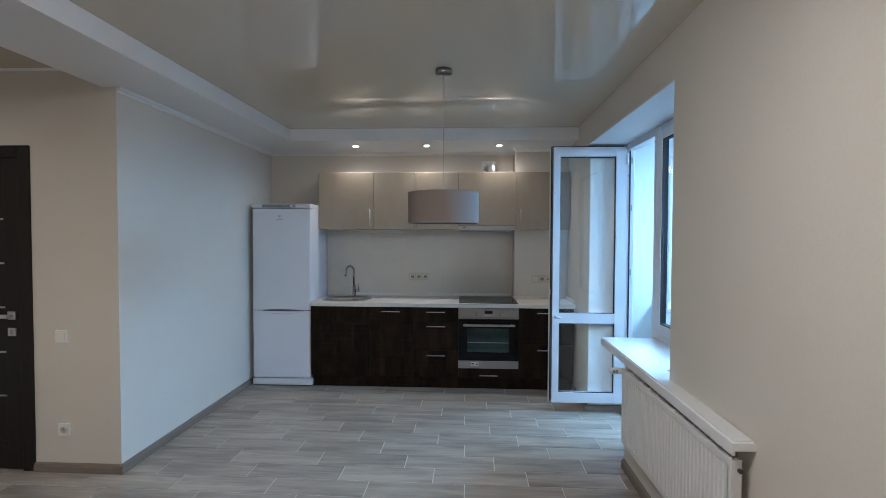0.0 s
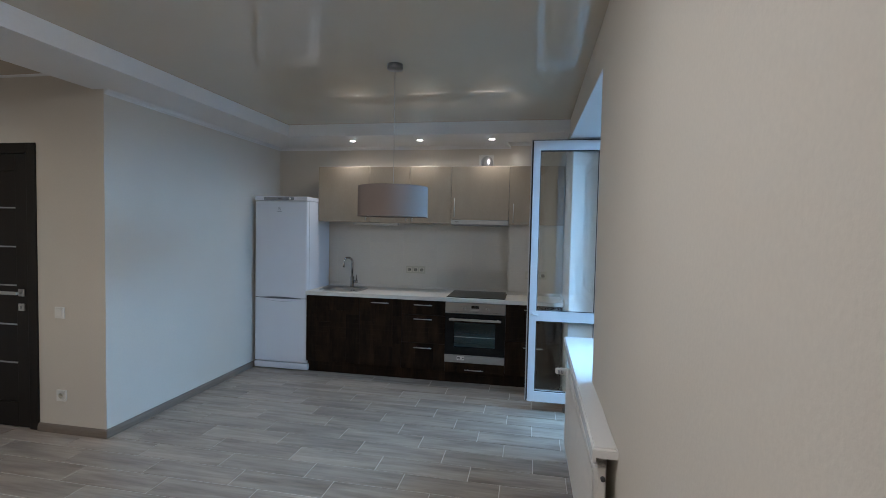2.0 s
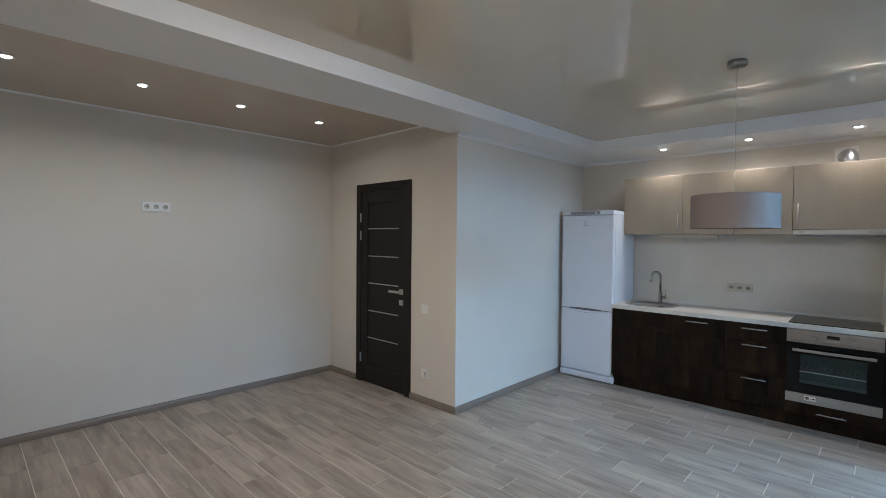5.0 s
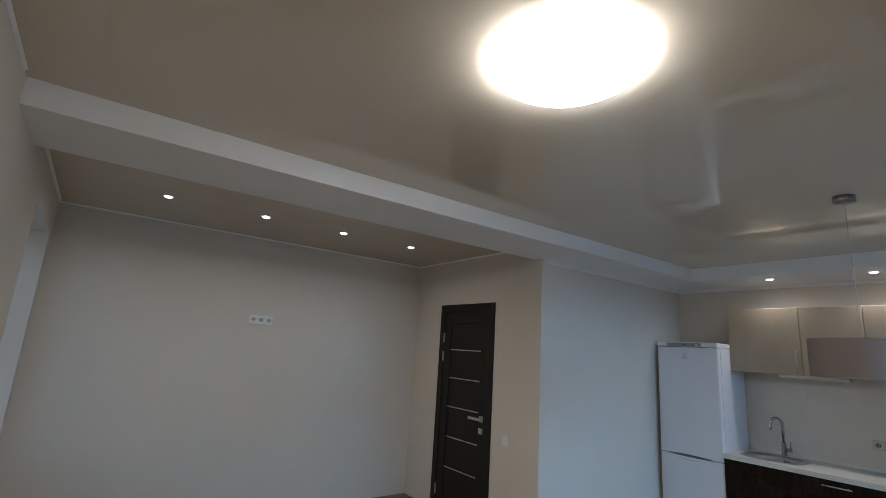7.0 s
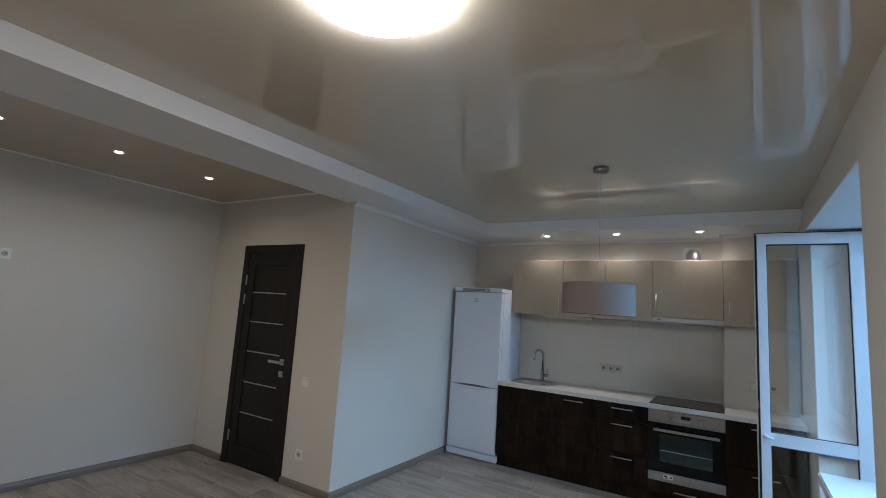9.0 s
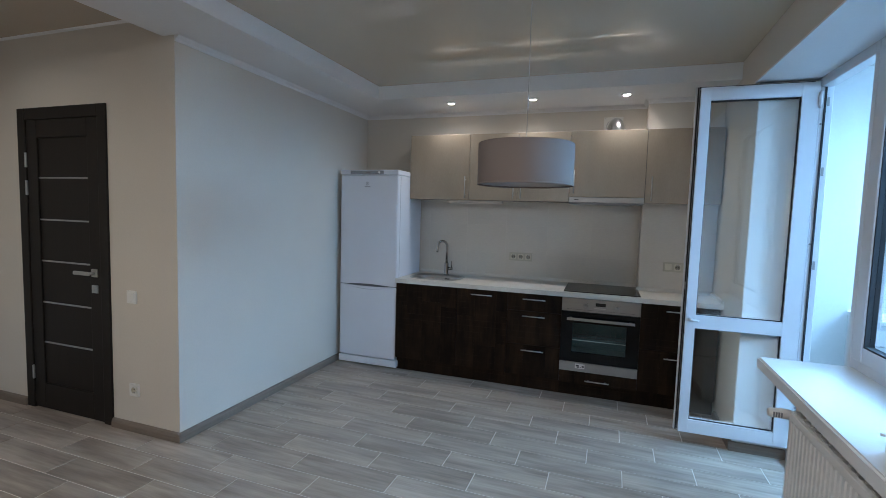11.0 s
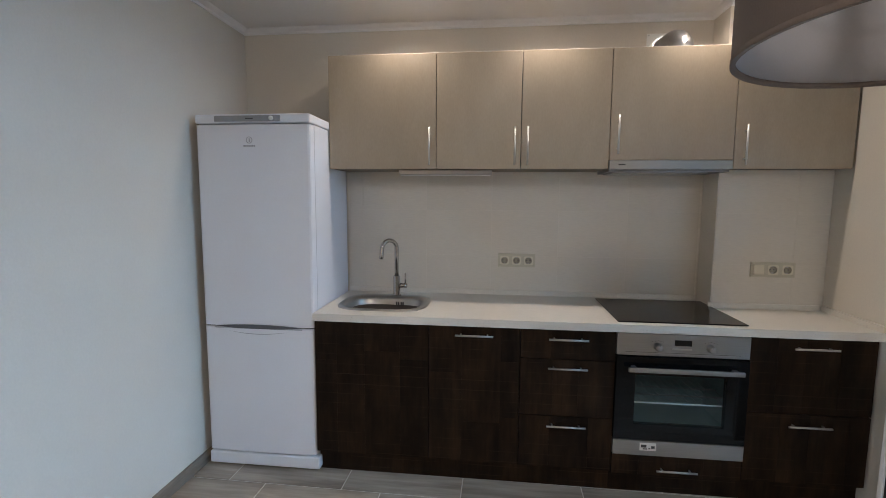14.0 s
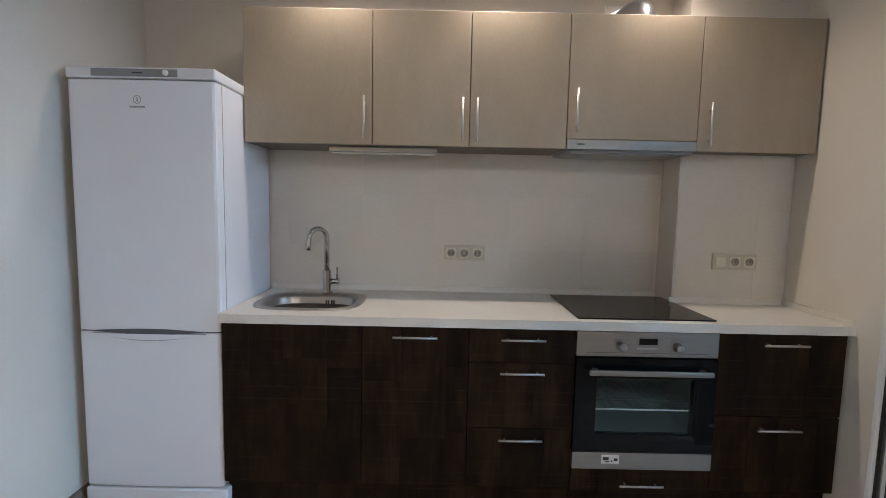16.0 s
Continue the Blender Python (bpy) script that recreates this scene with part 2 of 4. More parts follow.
def prism(bm, outline, z0, z1):
    """An upright prism over a plan outline, anticlockwise."""
    lo = [bm.verts.new((x, y, z0)) for x, y in outline]
    hi = [bm.verts.new((x, y, z1)) for x, y in outline]
    bm.faces.new(lo[::-1])
    bm.faces.new(hi)
    n = len(lo)
    for i in range(n):
        bm.faces.new((lo[i], lo[(i + 1) % n], hi[(i + 1) % n], hi[i]))
    return bm


def extrude_x(bm, profile, x0, x1):
    """A profile in (y, z), carried from x0 to x1."""
    a = [bm.verts.new((x0, y, z)) for y, z in profile]
    c = [bm.verts.new((x1, y, z)) for y, z in profile]
    bm.faces.new(a[::-1])
    bm.faces.new(c)
    n = len(a)
    for i in range(n):
        bm.faces.new((a[i], a[(i + 1) % n], c[(i + 1) % n], c[i]))
    bmesh.ops.recalc_face_normals(bm, faces=bm.faces[:])
    return bm


def tube(bm, points, radius, seg=12, smooth=True):
    """A round bar along points, with closed ends; radius may be one number or one for each point."""
    pts = [Vector(p) for p in points]
    radii = radius if isinstance(radius, (list, tuple)) else [radius] * len(pts)
    rings, side = [], None
    for i, p in enumerate(pts):
        d = (pts[min(i + 1, len(pts) - 1)] - pts[max(i - 1, 0)]).normalized()
        if side is None:
            side = d.orthogonal().normalized()
        side = (side - d * side.dot(d)).normalized()
        up = d.cross(side)
        rings.append([bm.verts.new(p + radii[i] * (math.cos(a) * side + math.sin(a) * up)) for a in (2 * math.pi * k / seg for k in range(seg))])
    for r, s in zip(rings, rings[1:]):
        for k in range(seg):
            f = bm.faces.new((r[k], r[(k + 1) % seg], s[(k + 1) % seg], s[k]))
            f.smooth = smooth
    bm.faces.new(rings[0][::-1])
    bm.faces.new(rings[-1])
    return bm


def lathe(bm, profile, centre=(0, 0, 0), seg=32, axis="z"):
    """A profile of (radius, height), turned about an upright axis, or one along y."""
    rings = []
    for r, h in profile:
        ring = []
        for k in range(seg):
            a = 2 * math.pi * k / seg
            x, y = r * math.cos(a), r * math.sin(a)
            p = (x, y, h) if axis == "z" else (x, h, y)
            ring.append(bm.verts.new((p[0] + centre[0], p[1] + centre[1], p[2] + centre[2])))
        rings.append(ring)
    for r, s in zip(rings, rings[1:]):
        for k in range(seg):
            f = bm.faces.new((r[k], r[(k + 1) % seg], s[(k + 1) % seg], s[k]))
            f.smooth = True
    bmesh.ops.recalc_face_normals(bm, faces=bm.faces[:])
    return bm


def B():
    return bmesh.new()


def holed_slab(bm, outer, inner, d0, d1, upright=False):
    """A slab with one rectangular hole: (a0, a1, b0, b1) for its outline and for the hole; lying, or upright facing y."""
    def ring(r, d):
        a0, a1, b0, b1 = r
        pts = ((a0, b0), (a1, b0), (a1, b1), (a0, b1))
        return [bm.verts.new((a, d, b) if upright else (a, b, d)) for a, b in pts]
    o0, o1, i0, i1 = ring(outer, d0), ring(outer, d1), ring(inner, d0), ring(inner, d1)
    for k in range(4):
        n = (k + 1) % 4
        bm.faces.new((o0[k], o0[n], i0[n], i0[k]))
        bm.faces.new((o1[k], o1[n], i1[n], i1[k]))
        bm.faces.new((o0[k], o0[n], o1[n], o1[k]))
        bm.faces.new((i0[k], i0[n], i1[n], i1[k]))
    bmesh.ops.recalc_face_normals(bm, faces=bm.faces[:])
    return bm


def part(name, bm, mat, parent=None, label="", at=(0, 0, 0)):
    """One mesh object from a bmesh, under a thing or a part."""
    me = bpy.data.meshes.new(name)
    bm.to_mesh(me)
    bm.free()
    me.materials.append(mat)
    ob = new(name, me)
    ob.location = at
    if parent:
        ob.parent = parent
    if label:
        tagged(ob, label)
    return ob


def thing(name, at, label, category, group="", kind="", turn=0):
    ob = new(name)
    ob.location = at
    ob.rotation_euler[2] = radians(turn)
    ob.empty_display_size = 0.05
    return tagged(ob, label, category, group, kind)


def structure(name, bm, mat, label, category):
    return tagged(part(name, bm, mat), label, category, kind="structure")


# ---- the shell ----
LEFT, BACK, NEAR, KITCHEN_LEFT, DOOR_WALL = -4.14, 5.235, -0.56, -2.21, 2.882
CEIL, SOFFIT, BEAM_IN, BEAM_OUT, BEAM_BACK = 2.578, 2.461, -1.755, -2.36, 4.578


def right_face(y):
    """The window wall runs slightly out of square."""
    return 1.01 + 0.0135 * y


structure("wall_west", box(B(), LEFT - 0.2, LEFT, NEAR - 0.3, DOOR_WALL + 0.3, -0.1, 2.75), WALLPAPER, "living room wall in pale embossed wallpaper", "wall")
bm = B()
box(bm, LEFT, -3.57, DOOR_WALL, DOOR_WALL + 0.12, 0, 2.75)
box(bm, -2.85, KITCHEN_LEFT - 0.12, DOOR_WALL, DOOR_WALL + 0.12, 0, 2.75)
box(bm, -3.57, -2.85, DOOR_WALL, DOOR_WALL + 0.12, 2.05, 2.75)
structure("wall_north_hall", bm, WALLPAPER, "beige wallpapered wall round the dark door", "wall")
structure("wall_kitchen_west", box(B(), KITCHEN_LEFT - 0.12, KITCHEN_LEFT, DOOR_WALL, BACK, 0, 2.75), WALLPAPER, "pale wallpapered kitchen side wall beside the fridge", "wall")
structure("wall_north", box(B(), KITCHEN_LEFT - 0.12, 1.5, BACK, BACK + 0.2, -0.1, 2.75), WALLPAPER, "kitchen back wall in pale wallpaper", "wall")
structure("wall_pipe_box", box(B(), 0.518, right_face(5.1), 5.05, BACK, 0, SOFFIT), WALLPAPER, "boxed-in pipe corner in pale wallpaper", "wall")
structure("wall_hall_closing", box(B(), LEFT - 0.2, KITCHEN_LEFT - 0.12, 4.2, 4.35, -0.1, 2.75), WALLPAPER, "plain wall behind the dark door", "wall")

# the window wall, with one opening for the window and the balcony door
OPEN_Y0, OPEN_Y1, LINTEL, SILL_Z, OUTER = 2.46, 4.135, 2.322, 0.76, 1.43
bm = B()
prism(bm, [(right_face(NEAR - 0.3), NEAR - 0.3), (OUTER, NEAR - 0.3), (OUTER, OPEN_Y0), (right_face(OPEN_Y0), OPEN_Y0)], -0.1, 2.75)
prism(bm, [(right_face(OPEN_Y0), OPEN_Y0), (OUTER, OPEN_Y0), (OUTER, 3.44), (right_face(3.14), 3.14)], -0.1, SILL_Z)
prism(bm, [(right_face(OPEN_Y0), OPEN_Y0), (OUTER, OPEN_Y0), (OUTER, OPEN_Y1), (right_face(OPEN_Y1), OPEN_Y1)], LINTEL, 2.75)
prism(bm, [(right_face(OPEN_Y1), OPEN_Y1), (OUTER, OPEN_Y1), (OUTER, BACK), (right_face(BACK), BACK)], -0.1, 2.75)
structure("wall_east", bm, WALLPAPER, "window wall in pale embossed wallpaper", "wall")
bm = B()
box(bm, 1.04, 1.36, OPEN_Y0, OPEN_Y1, LINTEL - 0.006, LINTEL + 0.004)
box(bm, 1.05, 1.36, OPEN_Y0 - 0.004, OPEN_Y0 + 0.006, 0.8, LINTEL - 0.006)
box(bm, 1.07, 1.36, OPEN_Y1 - 0.006, OPEN_Y1 + 0.004, 0.0, LINTEL - 0.006)
structure("trim_reveal", bm, WHITE_PAINT, "white painted window reveal", "reveal")

# near wall with the second window
bm = B()
W0, W1, WZ0, WZ1 = -3.98, -2.95, 0.75, 2.3
box(bm, LEFT, W0, NEAR - 0.3, NEAR, 0, 2.75)
box(bm, W1, right_face(NEAR), NEAR - 0.3, NEAR, 0, 2.75)
box(bm, W0, W1, NEAR - 0.3, NEAR, 0, WZ0)
box(bm, W0, W1, NEAR - 0.3, NEAR, WZ1, 2.75)
structure("wall_south", bm, WALLPAPER, "near wall in pale embossed wallpaper with a window recess", "wall")

# ceilings and the stepped plasterboard box
structure("ceiling", box(B(), BEAM_IN - 0.1, 1.45, NEAR - 0.3, BEAM_BACK + 0.1, CEIL, CEIL + 0.1), STRETCH, "glossy beige stretch ceiling", "ceiling")
structure("ceiling_hall", box(B(), LEFT - 0.1, BEAM_OUT + 0.1, NEAR - 0.3, DOOR_WALL + 0.05, CEIL + 0.003, CEIL + 0.1), STRETCH_SATIN, "beige stretch ceiling with recessed spotlights", "ceiling")


def beam_face(y):
    return -1.817 + 0.0155 * y


bm = prism(B(), [(-2.355, NEAR), (beam_face(NEAR), NEAR), (beam_face(DOOR_WALL), DOOR_WALL), (-2.3, DOOR_WALL)], SOFFIT, CEIL + 0.02)
structure("ceiling_beam", bm, WHITE_PAINT, "white plasterboard beam across the ceiling", "ceiling")
bm = prism(B(), [(KITCHEN_LEFT, DOOR_WALL), (beam_face(DOOR_WALL), DOOR_WALL), (beam_face(BEAM_BACK), BEAM_BACK), (beam_face(BEAM_BACK), BACK), (KITCHEN_LEFT, BACK)], SOFFIT, CEIL + 0.02)
structure("ceiling_soffit_side", bm, WHITE_PAINT, "white plasterboard ceiling step along the kitchen side", "ceiling")
bm = box(B(), beam_face(BEAM_BACK), right_face(5.0), BEAM_BACK, BACK, SOFFIT, CEIL + 0.02)
structure("ceiling_soffit", bm, WHITE_PAINT, "white plasterboard ceiling step with spotlights", "ceiling")
structure("ceiling_slab", box(B(), LEFT - 0.3, 1.5, NEAR - 0.4, BACK + 0.3, 2.75, 2.9), WHITE_PAINT, "plain slab above", "ceiling")

# cornices
def cornice(outline_a, outline_b, inward, z, size, name="trim_cornice"):
    (ax, ay), (bx, by) = outline_a, outline_b
    ix, iy = inward
    b2 = B()
    prof = [(0, 0), (size, 0), (size * 0.8, -size * 0.25), (size * 0.3, -size * 0.6), (size * 0.22, -size), (0, -size)]
    a = [b2.verts.new((ax + ix * d, ay + iy * d, z + h)) for d, h in prof]
    c = [b2.verts.new((bx + ix * d, by + iy * d, z + h)) for d, h in prof]
    b2.faces.new(a), b2.faces.new(c[::-1])
    for i in range(len(a)):
        b2.faces.new((a[i], c[i], c[(i + 1) % len(a)], a[(i + 1) % len(a)]))
    bmesh.ops.recalc_face_normals(b2, faces=b2.faces[:])
    structure(name, b2, WHITE_PAINT, "narrow white cornice moulding", "cornice")


cornice((KITCHEN_LEFT, DOOR_WALL), (KITCHEN_LEFT, BACK), (1, 0), SOFFIT, 0.034)
cornice((KITCHEN_LEFT, BACK), (0.518, BACK), (0, -1), SOFFIT, 0.034)
cornice((0.518, 5.05), (right_face(5), 5.05), (0, -1), SOFFIT, 0.034)
cornice((0.518, 5.016), (0.518, BACK), (-1, 0), SOFFIT, 0.034)
cornice((LEFT, NEAR), (LEFT, DOOR_WALL), (1, 0), CEIL + 0.003, 0.014)
cornice((LEFT, DOOR_WALL), (BEAM_OUT, DOOR_WALL), (0, -1), CEIL + 0.003, 0.014)
cornice((LEFT, NEAR), (BEAM_OUT, NEAR), (0, 1), CEIL + 0.003, 0.014)
cornice((BEAM_IN, NEAR), (0.9, NEAR), (0, 1), CEIL, 0.012)


# skirting
def skirting(a, c, inward):
    b2 = B()
    (ax, ay), (cx, cy) = a, c
    ix, iy = inward
    prof = [(0, 0), (0.021, 0), (0.02, 0.035), (0.014, 0.052), (0.006, 0.058), (0, 0.058)]
    p = [b2.verts.new((ax + ix * d, ay + iy * d, h)) for d, h in prof]
    q = [b2.verts.new((cx + ix * d, cy + iy * d, h)) for d, h in prof]
    b2.faces.new(p), b2.faces.new(q[::-1])
    for i in range(len(p)):
        b2.faces.new((p[i], q[i], q[(i + 1) % len(p)], p[(i + 1) % len(p)]))
    bmesh.ops.recalc_face_normals(b2, faces=b2.faces[:])
    structure("baseboard", b2, SKIRT, "taupe wood-look plastic skirting board", "skirting")


skirting((LEFT, NEAR), (LEFT, DOOR_WALL), (1, 0))
skirting((LEFT, DOOR_WALL), (-3.645, DOOR_WALL), (0, -1))
skirting((-2.783, DOOR_WALL), (KITCHEN_LEFT + 0.02, DOOR_WALL), (0, -1))
skirting((KITCHEN_LEFT, DOOR_WALL - 0.02), (KITCHEN_LEFT, BACK), (1, 0))
skirting((right_face(NEAR), NEAR), (right_face(3.14), 3.14), (-1, 0))
skirting((right_face(OPEN_Y1), OPEN_Y1), (right_face(4.63), 4.63), (-1, 0))
skirting((LEFT, NEAR), (1.0, NEAR), (0, 1))
skirting((right_face(OPEN_Y1) - 0.02, OPEN_Y1 - 0.006), (1.355, OPEN_Y1 - 0.006), (0, -1))


# ---- loggia and what lies outside ----
bm = B()
box(bm, OUTER, 2.62, -1.2, 5.35, -0.15, -0.03)
structure("loggia_floor", bm, LOGGIA_FLOOR, "grey tiled loggia floor", "floor")
structure("wall_loggia_north", box(B(), OUTER, 2.8, 4.95, 5.1, -0.1, 2.7), LOGGIA, "white loggia end wall", "wall")
structure("wall_loggia_south", box(B(), OUTER, 2.8, -1.1, -0.95, -0.1, 2.7), LOGGIA, "white loggia end wall", "wall")
structure("wall_loggia_parapet", box(B(), 2.55, 2.7, -0.95, 4.95, -0.1, 0.98), LOGGIA, "white loggia parapet", "wall")
structure("wall_loggia_header", box(B(), 2.55, 2.7, -0.95, 4.95, 2.45, 2.7), LOGGIA, "white band above the loggia glazing", "wall")
structure("ceiling_loggia", box(B(), OUTER, 2.8, -1.1, 5.1, 2.6, 2.72), LOGGIA, "white loggia ceiling", "ceiling")
structure("window_sill_loggia", box(B(), 2.42, 2.56, -0.95, 4.95, 0.97, 1.0, 0.006), SILL, "white plastic sill under the loggia glazing", "window sill")
structure("ground", box(B(), -600, 600, -600, 600, -9.2, -9.0), OUTER_GROUND, "grey-green ground far below", "ground")


def casement(name, y0, y1, z0, z1, x, label, deep=0.06, wide=0.055):
    """A glazed light in a wall that faces along x."""
    w = thing(name, (x, y0, z0), label, "window", kind="structure")
    h, l = z1 - z0, y1 - y0
    b2 = B()
    box(b2, 0, deep, 0, wide, 0, h, 0.004), box(b2, 0, deep, l - wide, l, 0, h, 0.004)
    box(b2, 0.001, deep - 0.001, wide, l - wide, 0, wide, 0.004), box(b2, 0.001, deep - 0.001, wide, l - wide, h - wide, h, 0.004)
    part("frame", b2, PVC, w)
    b2 = B()
    g = 0.006
    box(b2, deep * 0.3, deep * 0.7, wide, wide + g, wide, h - wide), box(b2, deep * 0.3, deep * 0.7, l - wide - g, l - wide, wide, h - wide)
    box(b2, deep * 0.31, deep * 0.69, wide + g, l - wide - g, wide, wide + g), box(b2, deep * 0.31, deep * 0.69, wide + g, l - wide - g, h - wide - g, h - wide)
    part("gasket", b2, SEAL, w, "black rubber gasket")
    pane = part("pane", box(B(), deep * 0.45, deep * 0.5, wide + g, l - wide - g, wide + g, h - wide - g), GLASS, w, "clear glass")
    pane.visible_shadow = False
    return w


for k in range(6):
    y = -0.95 + k * 0.983
    casement("loggia_window", y + 0.004, y + 0.979, 1.0, 2.448, 2.6, "white plastic loggia casement with clear glass")


def far_house(x, y, w, d, h, floors, bays):
    hs = thing("apartment_building", (x, y, -9.0), "grey rendered apartment block seen far off through the loggia", "building", kind="structure")
    part("wall", box(B(), 0, d, 0, w, 0, h), FACADE, hs)
    part("roof", box(B(), -0.4, d + 0.4, -0.4, w + 0.4, h, h + 0.5), OUTER_GROUND, hs)
    for f in range(floors):
        for c in range(bays):
            y0 = (c + 0.3) * w / bays
            z0 = (f + 0.3) * h / floors
            part("window", box(B(), -0.03, 0.1, y0, y0 + 0.4 * w / bays, z0, z0 + 0.5 * h / floors), FACADE_GLASS, hs)


far_house(62, -40, 46, 12, 15, 5, 9)
far_house(75, 22, 40, 12, 12, 4, 8)


# ---- window and balcony door ----
FX = 1.36


def room_window():
    w = thing("window_1", (FX, OPEN_Y0, 0.8), "white plastic window with a fixed frame beside the balcony door", "window", kind="structure")
    h, l = LINTEL - 0.8 - 0.006, 3.46 - OPEN_Y0
    b2 = B()
    box(b2, 0, 0.065, 0, 0.06, 0, h, 0.004), box(b2, 0, 0.065, l - 0.07, l, 0, h, 0.004)
    box(b2, 0.001, 0.064, 0.06, l - 0.07, 0, 0.06, 0.004), box(b2, 0.001, 0.064, 0.06, l - 0.07, h - 0.05, h, 0.004)
    part("window_frame", b2, PVC, w)
    s0, s1 = 0.05, l - 0.062
    b2 = B()
    box(b2, -0.018, 0.05, s0, s0 + 0.07, 0.05, h - 0.04, 0.006), box(b2, -0.018, 0.05, s1 - 0.07, s1, 0.05, h - 0.04, 0.006)
    box(b2, -0.017, 0.049, s0 + 0.07, s1 - 0.07, 0.05, 0.12, 0.006), box(b2, -0.017, 0.049, s0 + 0.07, s1 - 0.07, h - 0.11, h - 0.04, 0.006)
    sash = part("sash", b2, PVC, w)
    b2 = B()
    y0, y1, z0, z1 = s0 + 0.07, s1 - 0.07, 0.12, h - 0.11
    box(b2, -0.012, 0.03, y0, y0 + 0.008, z0, z1), box(b2, -0.012, 0.03, y1 - 0.008, y1, z0, z1)
    box(b2, -0.011, 0.029, y0 + 0.008, y1 - 0.008, z0, z0 + 0.008), box(b2, -0.011, 0.029, y0 + 0.008, y1 - 0.008, z1 - 0.008, z1)
    part("gasket", b2, SEAL, sash, "black rubber gasket")
    pane = part("pane", box(B(), 0.006, 0.012, y0 + 0.008, y1 - 0.008, z0 + 0.008, z1 - 0.008), GLASS, sash, "clear glass")
    pane.visible_shadow = False
    b2 = B()
    box(b2, -0.03, -0.018, s0 + 0.02, s0 + 0.05, 0.62, 0.69, 0.004)
    tube(b2, [(-0.03, s0 + 0.035, 0.655), (-0.06, s0 + 0.035, 0.655), (-0.062, s0 + 0.035, 0.55)], 0.009, 8)
    part("handle", b2, PVC, sash, "white handle")


room_window()


def door_frame():
    f = thing("door_2", (FX, 3.46, 0.0), "white plastic balcony door frame with its threshold", "door frame", kind="structure")
    l, h = OPEN_Y1 - 3.46, LINTEL - 0.006
    part("hinge_jamb", box(B(), 0, 0.065, l - 0.06, l - 0.006, 0, h, 0.004), PVC, f)
    part("strike_jamb", box(B(), 0, 0.065, 0.0, 0.04, 0, h, 0.004), PVC, f)
    part("head", box(B(), 0.001, 0.064, 0.04, l - 0.06, h - 0.055, h, 0.004), PVC, f)
    part("threshold", box(B(), -0.005, 0.065, 0.04, l - 0.06, -0.02, 0.06, 0.006), PVC, f)
    part("gasket", box(B(), 0.02, 0.03, l - 0.066, l - 0.06, 0.06, h - 0.055), SEAL, f, "black rubber gasket")
    for z in (0.55, 1.2, 1.75, 2.15):
        part("keeper", box(B(), 0.032, 0.045, l - 0.068, l - 0.0665, z, z + 0.05), STEEL, f, "steel strike plate")
    for z in (0.35, 1.35, 2.05):
        part("screw_cap", tube(B(), [(0.012, l - 0.0595, z), (0.012, l - 0.063, z)], 0.006, 10), FRIDGE_GREY, f, "grey screw cap")


door_frame()


